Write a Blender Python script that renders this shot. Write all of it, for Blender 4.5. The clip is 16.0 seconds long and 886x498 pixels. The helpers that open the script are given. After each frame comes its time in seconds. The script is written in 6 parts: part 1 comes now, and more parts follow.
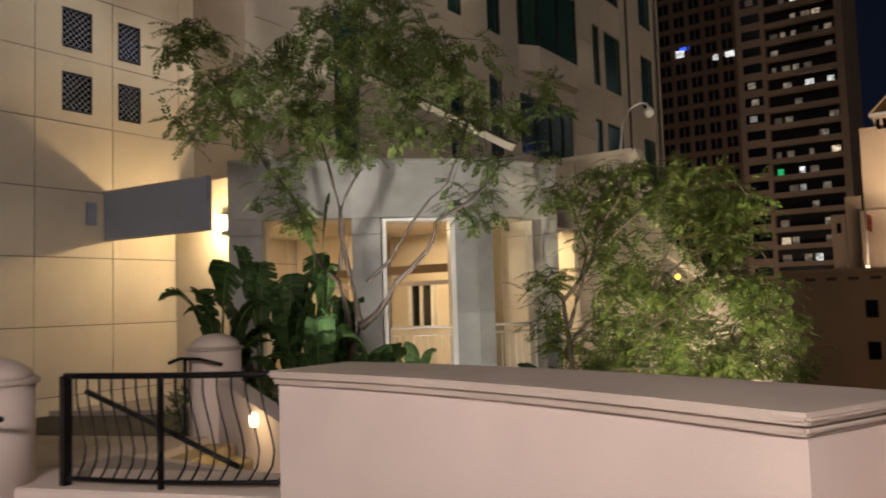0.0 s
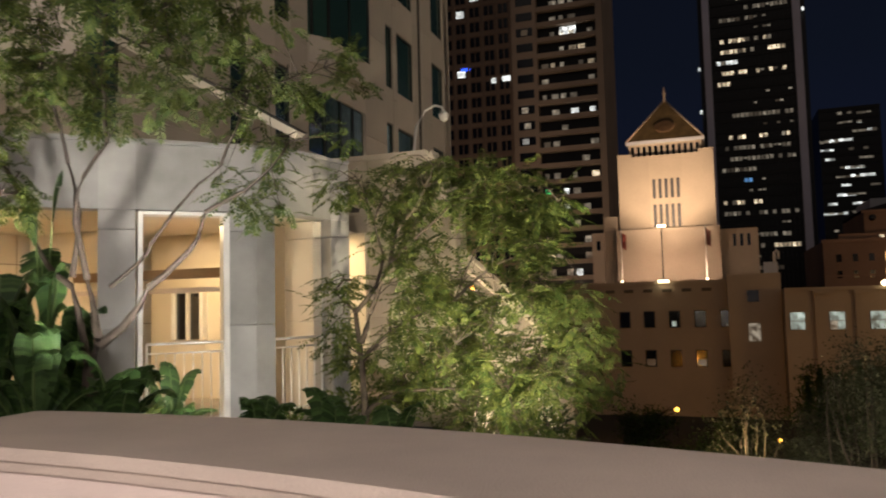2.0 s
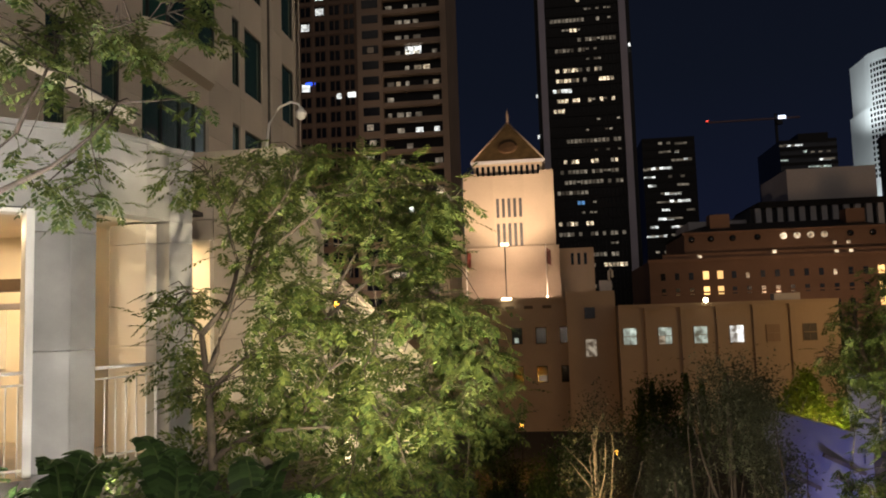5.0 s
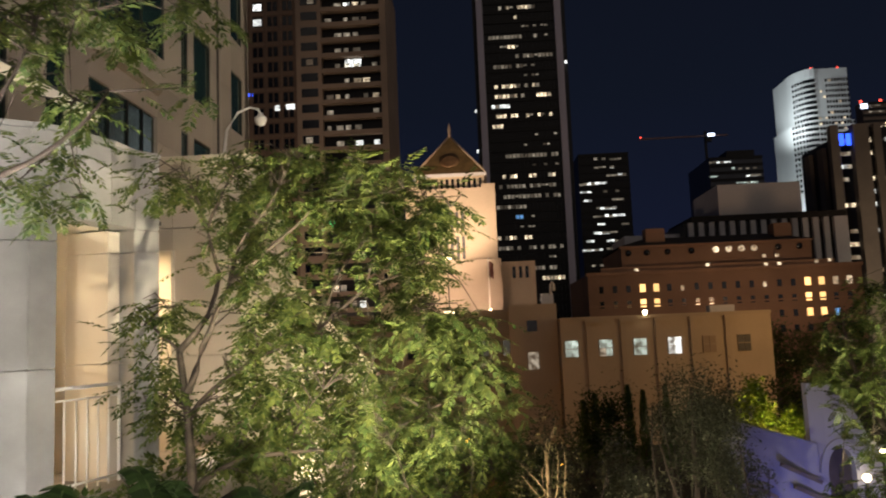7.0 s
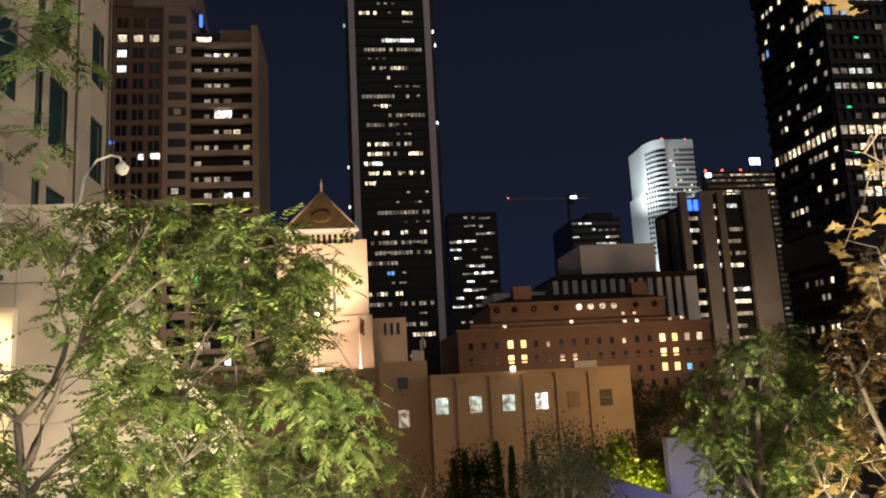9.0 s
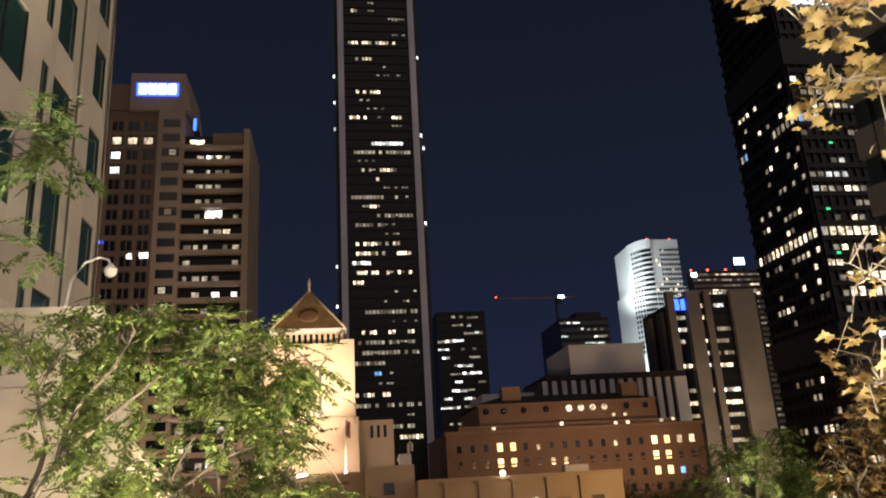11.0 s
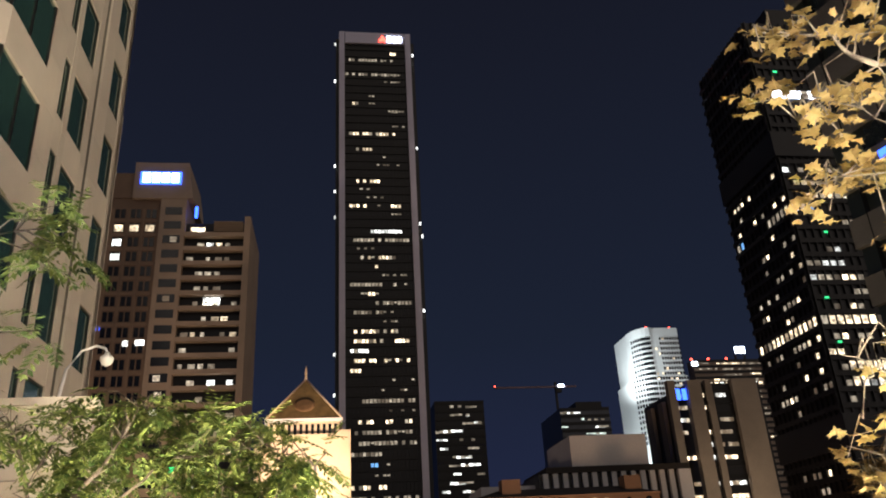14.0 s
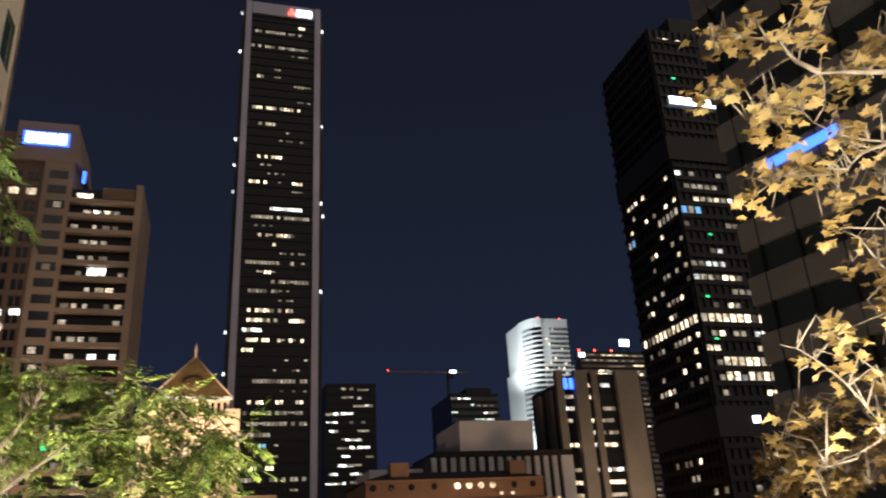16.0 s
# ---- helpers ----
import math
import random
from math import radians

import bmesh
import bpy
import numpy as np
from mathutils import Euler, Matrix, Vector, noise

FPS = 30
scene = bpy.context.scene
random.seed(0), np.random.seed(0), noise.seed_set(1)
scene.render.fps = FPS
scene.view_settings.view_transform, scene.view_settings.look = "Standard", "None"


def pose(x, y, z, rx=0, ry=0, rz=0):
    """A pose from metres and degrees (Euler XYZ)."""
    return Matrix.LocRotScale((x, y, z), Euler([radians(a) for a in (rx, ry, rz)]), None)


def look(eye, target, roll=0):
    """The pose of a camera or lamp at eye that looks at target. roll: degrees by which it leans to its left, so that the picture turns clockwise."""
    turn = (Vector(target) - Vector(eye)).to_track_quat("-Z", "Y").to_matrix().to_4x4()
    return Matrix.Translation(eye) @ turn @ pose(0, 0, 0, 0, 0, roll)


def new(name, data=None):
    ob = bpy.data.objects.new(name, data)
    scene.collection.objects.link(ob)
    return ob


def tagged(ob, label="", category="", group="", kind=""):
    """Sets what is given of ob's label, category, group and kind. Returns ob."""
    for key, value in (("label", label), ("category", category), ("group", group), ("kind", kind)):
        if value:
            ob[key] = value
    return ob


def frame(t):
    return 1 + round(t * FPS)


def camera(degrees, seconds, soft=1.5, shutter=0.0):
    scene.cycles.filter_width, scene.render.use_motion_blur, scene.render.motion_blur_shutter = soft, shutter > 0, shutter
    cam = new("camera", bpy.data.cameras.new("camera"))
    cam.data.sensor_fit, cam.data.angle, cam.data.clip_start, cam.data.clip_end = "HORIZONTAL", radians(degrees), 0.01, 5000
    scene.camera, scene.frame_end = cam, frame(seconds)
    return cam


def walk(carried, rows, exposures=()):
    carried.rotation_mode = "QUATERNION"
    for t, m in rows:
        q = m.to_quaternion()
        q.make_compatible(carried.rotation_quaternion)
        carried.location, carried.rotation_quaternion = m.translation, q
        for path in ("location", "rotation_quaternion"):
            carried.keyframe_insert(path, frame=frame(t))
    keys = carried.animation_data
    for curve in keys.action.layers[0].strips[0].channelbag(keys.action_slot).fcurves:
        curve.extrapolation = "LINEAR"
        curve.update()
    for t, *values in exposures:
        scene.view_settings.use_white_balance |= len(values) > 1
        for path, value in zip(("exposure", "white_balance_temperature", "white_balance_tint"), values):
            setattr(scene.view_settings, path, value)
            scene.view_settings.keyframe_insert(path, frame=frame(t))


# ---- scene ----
cam = camera(59.4, 16.0, soft=1.9, shutter=0.4)
PATH = [
    (0.0, (1.431, 2.882, 1.57), (0.275, 4.509, 1.708), -1.8),
    (0.5, (1.113, 3.324, 1.568), (0.087, 5.035, 1.707), -1.4),
    (1.0, (0.883, 3.771, 1.551), (-0.001, 5.559, 1.69), -1.4),
    (1.5, (0.628, 4.2, 1.572), (-0.148, 6.037, 1.716), -1.2),
    (2.0, (0.324, 4.589, 1.595), (-0.335, 6.472, 1.743), -1.4),
    (2.5, (0.12, 5.031, 1.6), (-0.387, 6.96, 1.749), -1.6),
    (3.0, (-0.09, 5.434, 1.601), (-0.503, 7.384, 1.756), -1.6),
    (3.5, (-0.277, 5.788, 1.61), (-0.64, 7.747, 1.773), -1.7),
    (4.0, (-0.427, 6.08, 1.615), (-0.74, 8.048, 1.784), -1.8),
    (6.5, (-1.49, 6.908, 1.623), (-1.674, 8.888, 1.83), -2.0),
    (7.0, (-1.673, 7.041, 1.634), (-1.775, 9.026, 1.847), -2.3),
    (7.5, (-1.685, 7.216, 1.655), (-1.67, 9.205, 1.872), -2.6),
    (8.0, (-1.698, 7.309, 1.679), (-1.618, 9.294, 1.905), -2.8),
    (8.5, (-1.703, 7.339, 1.704), (-1.512, 9.307, 2.007), -2.9),
    (9.0, (-1.758, 7.314, 1.716), (-1.524, 9.271, 2.057), -3.0),
    (9.2, (-1.779, 7.304, 1.721), (-1.542, 9.258, 2.072), -3.0),
    (11.3, (-1.781, 7.3, 1.807), (-1.506, 9.179, 2.435), -3.3),
    (11.5, (-1.79, 7.304, 1.81), (-1.513, 9.174, 2.463), -3.3),
    (12.0, (-1.809, 7.301, 1.815), (-1.531, 9.146, 2.534), -3.4),
    (12.5, (-1.82, 7.302, 1.818), (-1.545, 9.126, 2.59), -3.5),
    (13.0, (-1.808, 7.301, 1.83), (-1.534, 9.116, 2.623), -3.6),
    (13.5, (-1.787, 7.299, 1.844), (-1.514, 9.114, 2.64), -3.5),
    (14.0, (-1.823, 7.307, 1.844), (-1.547, 9.12, 2.641), -3.3),
    (14.5, (-1.966, 7.319, 1.838), (-1.68, 9.124, 2.65), -3.0),
    (15.0, (-2.094, 7.322, 1.831), (-1.783, 9.124, 2.64), -2.8),
    (15.5, (-2.185, 7.4, 1.844), (-1.804, 9.204, 2.621), -3.0),
    (16.0, (-2.306, 7.532, 1.845), (-1.775, 9.309, 2.591), -3.3),
]
walk(cam, [(t, look(e, g, r)) for t, e, g, r in PATH], ((0, -0.80), (1.5, -0.57), (4, -0.35), (6.5, -0.2), (8, 0.16), (9, 0.45), (11.5, 0.84), (16, 0.96)))

# ---- world and lights ----
world = bpy.data.worlds.new("night_sky")
scene.world = world
world.use_nodes = True
wn, wl = world.node_tree.nodes, world.node_tree.links
wn.clear()
w_out = wn.new("ShaderNodeOutputWorld")
w_bg = wn.new("ShaderNodeBackground")
w_co = wn.new("ShaderNodeTexCoord")
w_sep = wn.new("ShaderNodeSeparateXYZ")
w_ramp = wn.new("ShaderNodeValToRGB")
w_ramp.color_ramp.elements[0].position, w_ramp.color_ramp.elements[0].color = 0.0, (0.0125, 0.0165, 0.046, 1)
w_ramp.color_ramp.elements[1].position, w_ramp.color_ramp.elements[1].color = 0.75, (0.0062, 0.0068, 0.0125, 1)
w_mid = w_ramp.color_ramp.elements.new(0.28)
w_mid.color = (0.0088, 0.0125, 0.0255, 1)
wl.new(w_co.outputs["Generated"], w_sep.inputs[0])
wl.new(w_sep.outputs["Z"], w_ramp.inputs[0])
wl.new(w_ramp.outputs[0], w_bg.inputs[0])
wl.new(w_bg.outputs[0], w_out.inputs[0])
w_bg.inputs[1].default_value = 0.66


def lamp(name, kind, m, energy, color, size=0.1, spot=60, blend=0.4, size_y=None):
    d = bpy.data.lights.new(name, kind)
    d.energy, d.color = energy, color
    if kind == "AREA":
        d.size = size
        if size_y:
            d.shape, d.size_y = "RECTANGLE", size_y
    else:
        d.shadow_soft_size = size
    if kind == "SPOT":
        d.spot_size, d.spot_blend = radians(spot), blend
    ob = new(name, d)
    ob.matrix_world = m
    return ob


WARM = (1.0, 0.72, 0.38)
SOFT = (1.0, 0.84, 0.70)
WHITE = (1.0, 0.95, 0.86)
# glow of the lit city from behind the viewer
glow_sun = bpy.data.lights.new("city_glow", "SUN")
glow_sun.energy, glow_sun.angle, glow_sun.color = 0.34, radians(100), (1.0, 0.84, 0.70)
new("city_glow", glow_sun).matrix_world = look((60, -70, 45), (0, 0, 0))
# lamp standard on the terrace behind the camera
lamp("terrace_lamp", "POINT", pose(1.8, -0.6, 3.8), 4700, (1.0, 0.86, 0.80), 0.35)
# unseen fill spot on the plaza side, added to light the near office tower
lamp("plaza_fill", "SPOT", look((30, 12, 7), (-13, 34, 14)), 14500, (1.0, 0.84, 0.68), 0.5, 75, 0.6)
# sconce beside the canopy, arcade ceiling lamps
lamp("sconce_light", "POINT", pose(-13.0, 14.15, 3.5), 400, WARM, 0.10)
for ay, ax, power in ((15.4, -12.8, 190), (18.4, -10.6, 240), (21.4, -9.0, 190)):
    lamp("arcade_light", "AREA", pose(ax, ay, 3.46), power, WARM, 0.5)
# stair lamp
lamp("stair_light", "POINT", pose(-6.02, 9.0, 0.22), 14, WARM, 0.06)
# planter floodlights
lamp("planter_flood", "SPOT", look((-4.9, 10.7, 0.25), (-7.1, 12.9, 5.0)), 3900, WHITE, 0.1, 84, 0.7)
lamp("planter_flood", "SPOT", look((-0.9, 12.0, -0.5), (-3.3, 17.7, 2.5)), 11500, (1.0, 0.88, 0.62), 0.1, 53, 0.7)
lamp("planter_flood", "SPOT", look((-5.8, 14.6, -0.6), (-8.2, 17.2, 0.6)), 460, WHITE, 0.06, 70, 0.5)
lamp("planter_flood", "SPOT", look((5.0, 17.5, -2.6), (5.4, 20.4, 1.0)), 4000, (1.0, 0.92, 0.66), 0.1, 110, 0.8)
# unseen spot added below the sycamore to light its leaves
lamp("planter_flood", "SPOT", look((1.6, 9.6, 0.2), (3.1, 12.9, 5.4)), 2500, (1.0, 0.88, 0.68), 0.1, 80, 0.8)
lamp("garden_flood", "SPOT", look((12.6, 46.5, -4.6), (13.2, 49.8, -1.5)), 1600, (1.0, 0.9, 0.4), 0.1, 110, 0.8)
lamp("violet_flood", "SPOT", look((8.8, 31.0, -7.0), (8.9, 37.0, -4.6)), 760, (0.22, 0.23, 1.0), 0.2, 72, 0.9)
# unseen spot added to brighten the thin brown-leaved tree
lamp("planter_flood", "SPOT", look((5.2, 15.4, -2.6), (6.3, 17.8, 2.4)), 1700, (1.0, 0.84, 0.60), 0.1, 90, 0.8)
lamp("planter_flood", "SPOT", look((-2.4, 13.6, -0.1), (-3.9, 17.2, 0.3)), 950, (1.0, 0.90, 0.64), 0.1, 84, 0.8)
lamp("planter_flood", "SPOT", look((-6.0, 13.2, 0.25), (-8.3, 16.6, 0.9)), 430, WHITE, 0.06, 120, 0.8)
# floodlights at the foot of the wing wall and of the raking stair wall
lamp("planter_flood", "SPOT", look((-5.4, 20.6, -1.0), (-7.6, 23.7, 2.8)), 680, (1.0, 0.86, 0.62), 0.1, 110, 0.8)
lamp("planter_flood", "SPOT", look((-4.0, 26.0, -2.6), (-6.2, 28.5, 0.6)), 2400, (1.0, 0.80, 0.54), 0.1, 120, 0.8)
lamp("planter_flood", "SPOT", look((-3.8, 34.0, -3.6), (-6.2, 36.5, -0.4)), 2200, (1.0, 0.80, 0.54), 0.1, 120, 0.8)
# unseen spot added on the arcade roof to light the raking beam
lamp("beam_fill", "SPOT", look((-8.6, 17.7, 4.45), (-10.4, 18.15, 6.6)), 130, (1.0, 0.84, 0.58), 0.05, 120, 0.8)
# library floodlights
lamp("library_flood", "SPOT", look((-7.0, 112.0, 9.0), (-7.0, 140.0, 21.5)), 64000, (1.0, 0.70, 0.48), 1.0, 50, 0.9)
lamp("library_flood", "SPOT", look((-7.0, 131.0, 13.9), (-7.0, 141.0, 24.0)), 6000, (1.0, 0.72, 0.46), 0.6, 110, 0.6)
lamp("library_flood", "AREA", look((-7.0, 131.6, 5.0), (-7.0, 138.6, 12.5)), 1300, (1.0, 0.68, 0.48), 14.0, size_y=0.8)
# unseen area fills for the library wing and the brick block
lamp("facade_fill", "AREA", look((46.0, 102.0, 3.0), (35.0, 126.0, -3.0)), 2100, (1.0, 0.54, 0.17), 6.0)
lamp("facade_fill", "AREA", look((60.0, 150.0, 4.0), (56.0, 192.0, 9.0)), 6000, (1.0, 0.58, 0.32), 6.0)
lamp("sodium_light", "POINT", pose(-4.4, 96.5, -10.2), 2600, (1.0, 0.42, 0.05), 0.3)
# unseen area fill added to brighten the hotel facade
lamp("facade_fill", "AREA", look((-50.0, 200.0, -4.0), (-52.0, 240.0, 105.0)), 8500, (1.0, 0.70, 0.50), 8.0)
lamp("garden_light", "POINT", pose(11.45, 35.6, -4.05), 16, SOFT, 0.15)
lamp("garden_light", "POINT", pose(9.4, 44.4, -4.6), 320, SOFT, 0.2)
# unseen spot added in front of the olive trees to brighten them
lamp("garden_light", "SPOT", look((2.2, 27.5, -5.6), (4.8, 33.2, -2.6)), 1800, (1.0, 0.86, 0.62), 0.1, 110, 0.8)
lamp("stair_light", "SPOT", look((-2.6, 27.0, -0.6), (-6.2, 31.0, 1.4)), 2200, (1.0, 0.82, 0.58), 0.1, 56, 0.8)
lamp("garden_light", "POINT", pose(1.0, 51.0, -8.5), 1900, (1.0, 0.7, 0.35), 0.2)
# unseen area fill added to brighten the finned tower
lamp("facade_fill", "AREA", look((122.0, 222.0, -4.0), (131.0, 259.0, 34.0)), 7500, (1.0, 0.74, 0.5), 8.0)
# floodlights of the white tower
lamp("tower_flood", "SPOT", look((206.0, 588.0, 132.0), (246.0, 612.0, 170.0)), 200000, (0.92, 0.98, 1.0), 2.0, 90, 0.8)
lamp("tower_flood", "SPOT", look((206.0, 588.0, 40.0), (244.0, 612.0, 110.0)), 280000, (0.92, 0.98, 1.0), 2.0, 90, 0.8)
lamp("tower_flood", "SPOT", look((275.0, 500.0, 60.0), (268.0, 600.0, 150.0)), 170000, (0.92, 0.97, 1.0), 2.0, 80, 0.6)


# ---- materials ----
def material(name, color, rough=0.6, metal=0.0, var=0.12, scale=3.0, bump=0.05, grain=60.0, second=None, spec=0.5):
    m = bpy.data.materials.new(name)
    m.use_nodes = True
    n, l = m.node_tree.nodes, m.node_tree.links
    b = n["Principled BSDF"]
    b.inputs["Roughness"].default_value, b.inputs["Metallic"].default_value = rough, metal
    b.inputs["Specular IOR Level"].default_value = spec
    co = n.new("ShaderNodeTexCoord")
    big, fine = n.new("ShaderNodeTexNoise"), n.new("ShaderNodeTexNoise")
    big.inputs["Scale"].default_value, big.inputs["Detail"].default_value = scale, 6
    fine.inputs["Scale"].default_value, fine.inputs["Detail"].default_value = grain, 4
    ramp, mix, info = n.new("ShaderNodeValToRGB"), n.new("ShaderNodeMixRGB"), n.new("ShaderNodeObjectInfo")
    c2 = second or tuple(c * (1 - 2.2 * var) for c in color)
    ramp.color_ramp.elements[0].position, ramp.color_ramp.elements[0].color = 0.3, (*c2, 1)
    ramp.color_ramp.elements[1].position, ramp.color_ramp.elements[1].color = 0.7, (*color, 1)
    mix.blend_type = "MULTIPLY"
    mix.inputs[0].default_value = min(1.0, var * 2.5)
    l.new(co.outputs["Object"], big.inputs["Vector"])
    l.new(co.outputs["Object"], fine.inputs["Vector"])
    l.new(big.outputs["Fac"], ramp.inputs[0])
    l.new(ramp.outputs[0], mix.inputs[1])
    l.new(fine.outputs["Color"], mix.inputs[2])
    grey = n.new("ShaderNodeHueSaturation")
    l.new(mix.outputs[0], grey.inputs["Color"])
    val = n.new("ShaderNodeMapRange")
    val.inputs["To Min"].default_value, val.inputs["To Max"].default_value = 1.12 - var, 1.12 + var
    l.new(info.outputs["Random"], val.inputs["Value"])
    l.new(val.outputs[0], grey.inputs["Value"])
    grey.inputs["Saturation"].default_value = 1.0
    l.new(grey.outputs[0], b.inputs["Base Color"])
    # fine noise is grey
    bw = n.new("ShaderNodeRGBToBW")
    l.new(fine.outputs["Color"], bw.inputs[0])
    l.new(bw.outputs[0], mix.inputs[2])
    if bump:
        bp = n.new("ShaderNodeBump")
        bp.inputs["Strength"].default_value, bp.inputs["Distance"].default_value = bump * 4, 0.02
        l.new(fine.outputs["Fac"], bp.inputs["Height"])
        l.new(bp.outputs[0], b.inputs["Normal"])
    rr = n.new("ShaderNodeMapRange")
    rr.inputs["To Min"].default_value, rr.inputs["To Max"].default_value = max(0, rough - 0.12), min(1, rough + 0.12)
    l.new(big.outputs["Fac"], rr.inputs["Value"])
    l.new(rr.outputs[0], b.inputs["Roughness"])
    return m


def glow(name, color, strength, var=0.5, scale=0.0):
    """A light source: lamp glass or a lit window."""
    m = bpy.data.materials.new(name)
    m.use_nodes = True
    n, l = m.node_tree.nodes, m.node_tree.links
    b = n["Principled BSDF"]
    b.inputs["Base Color"].default_value = (*[c * 0.5 for c in color], 1)
    b.inputs["Emission Color"].default_value = (*color, 1)
    info, mr = n.new("ShaderNodeObjectInfo"), n.new("ShaderNodeMapRange")
    mr.inputs["To Min"].default_value, mr.inputs["To Max"].default_value = strength * (1 - var), strength * (1 + var)
    l.new(info.outputs["Random"], mr.inputs["Value"])
    if scale:
        co, no, mu = n.new("ShaderNodeTexCoord"), n.new("ShaderNodeTexNoise"), n.new("ShaderNodeMath")
        mu.operation = "MULTIPLY"
        no.inputs["Scale"].default_value = scale
        m2 = n.new("ShaderNodeMapRange")
        m2.inputs["From Min"].default_value, m2.inputs["From Max"].default_value = 0.35, 0.65
        m2.inputs["To Min"].default_value, m2.inputs["To Max"].default_value = 0.12, 1.75
        va = n.new("ShaderNodeVectorMath")
        l.new(co.outputs["Object"], va.inputs[0])
        l.new(info.outputs["Location"], va.inputs[1])
        l.new(va.outputs[0], no.inputs["Vector"])
        l.new(no.outputs["Fac"], m2.inputs["Value"])
        l.new(mr.outputs[0], mu.inputs[0])
        l.new(m2.outputs[0], mu.inputs[1])
        l.new(mu.outputs[0], b.inputs["Emission Strength"])
    else:
        l.new(mr.outputs[0], b.inputs["Emission Strength"])
    return m


def glass(name, color, rough=0.08):
    m = material(name, color, rough, 0.0, 0.1, 0.3, 0.0, 5.0, spec=0.8)
    return m


PLASTER = material("pink_plaster", (0.62, 0.52, 0.47), 0.8, 0, 0.05, 1.2, 0.05, 120)
COPING = material("cast_stone_coping", (0.50, 0.42, 0.36), 0.7, 0, 0.08, 2.0, 0.08, 90)
PAVING = material("paving", (0.36, 0.31, 0.28), 0.8, 0, 0.12, 2.0, 0.08, 70)
CREAM = material("cream_stone_panel", (0.60, 0.53, 0.42), 0.65, 0, 0.06, 0.8, 0.04, 80)
JOINT = material("dark_joint", (0.16, 0.13, 0.10), 0.9)
GRANITE = material("grey_granite", (0.36, 0.345, 0.325), 0.5, 0, 0.14, 1.6, 0.04, 110)
BEIGE = material("beige_stone", (0.46, 0.40, 0.33), 0.7, 0, 0.08, 0.5, 0.03, 60)
GREEN_GLASS = glass("green_tinted_glass", (0.02, 0.05, 0.042))
DARK_GLASS = glass("dark_glass", (0.006, 0.007, 0.009), 0.12)
FRAME = material("dark_window_frame", (0.03, 0.03, 0.03), 0.4, 0.6)
IRON = material("black_iron", (0.012, 0.012, 0.013), 0.38, 0.5, 0.2, 8, 0.03)
WHITE_METAL = material("white_painted_metal", (0.75, 0.73, 0.68), 0.45, 0.0, 0.05)
CANOPY_GREY = material("blue_grey_panel", (0.30, 0.33, 0.40), 0.5, 0.1, 0.05, 1.0, 0.01)
LIMESTONE = material("buff_limestone", (0.50, 0.41, 0.31), 0.8, 0, 0.08, 0.15, 0.02, 4)
SLIT_GRILLE = material("grey_slit_grille", (0.10, 0.10, 0.11), 0.5, 0.2, 0.2, 2, 0.05, 8)
PYRAMID = material("gilded_tile", (0.42, 0.28, 0.12), 0.5, 0.2, 0.25, 0.6, 0.05, 6)
DARKBODY = material("dark_curtain_wall", (0.012, 0.012, 0.013), 0.4, 0.2, 0.2, 0.05, 0, 2)
SPANDREL = material("bronze_spandrel", (0.016, 0.015, 0.014), 0.45, 0.3, 0.2, 0.05, 0, 2)
LIGHTCOL = material("pale_metal_column", (0.66, 0.63, 0.74), 0.5, 0.0, 0.1, 0.05, 0, 2)
BROWN = material("brown_precast", (0.25, 0.172, 0.122), 0.8, 0, 0.12, 0.1, 0, 2)
TAN = material("tan_precast", (0.37, 0.285, 0.215), 0.8, 0, 0.1, 0.1, 0, 2)
BRICK = material("orange_brick", (0.25, 0.158, 0.108), 0.85, 0, 0.15, 0.1, 0, 3)
ROOFDARK = material("dark_roof", (0.03, 0.025, 0.022), 0.8)
WHITEWALL = material("white_render", (0.74, 0.74, 0.76), 0.8, 0, 0.1, 0.05, 0, 2)
ASPHALT = material("asphalt_ground", (0.045, 0.042, 0.038), 0.9, 0, 0.25, 0.05, 0.05, 6)
SOIL = material("planter_soil", (0.05, 0.04, 0.03), 0.95, 0, 0.3, 2, 0.1, 30)
BARK = material("brown_bark", (0.11, 0.08, 0.055), 0.85, 0, 0.3, 6, 0.2, 40)
PALE_BARK = material("pale_mottled_bark", (0.42, 0.36, 0.28), 0.8, 0, 0.3, 5, 0.15, 30, second=(0.2, 0.17, 0.12))
WIN_WARM = glow("lit_window_warm", (1.0, 0.80, 0.54), 0.95, 0.8, 1.3)
WIN_WHITE = glow("lit_window_white", (0.95, 0.98, 0.95), 0.95, 0.8, 1.3)
WIN_DIM = glow("lit_window_dim", (0.9, 0.78, 0.6), 0.16, 0.9, 1.3)
WIN_COOL = glow("lit_window_cool", (0.8, 0.95, 0.85), 0.42, 0.5, 0.8)
WIN_BLUE = glow("lit_window_blue", (0.2, 0.5, 1.0), 0.7, 0.4)
WIN_GREEN = glow("green_exit_light", (0.05, 0.9, 0.3), 0.8, 0.3)
WIN_ORANGE = glow("lit_window_orange", (1.0, 0.60, 0.22), 2.0, 0.4)
SIGN_WHITE = glow("sign_white", (0.7, 0.8, 1.0), 4.0, 0.05)
SIGN_BLUE = glow("sign_blue", (0.03, 0.1, 1.0), 3.0, 0.1)
SIGN_RED = glow("sign_red", (1.0, 0.08, 0.05), 3.0, 0.1)
LAMP_GLASS = glow("lamp_glass", (1.0, 0.82, 0.5), 9.0, 0.05)
LAMP_ORANGE = glow("sodium_lamp", (1.0, 0.45, 0.06), 9.0, 0.1)


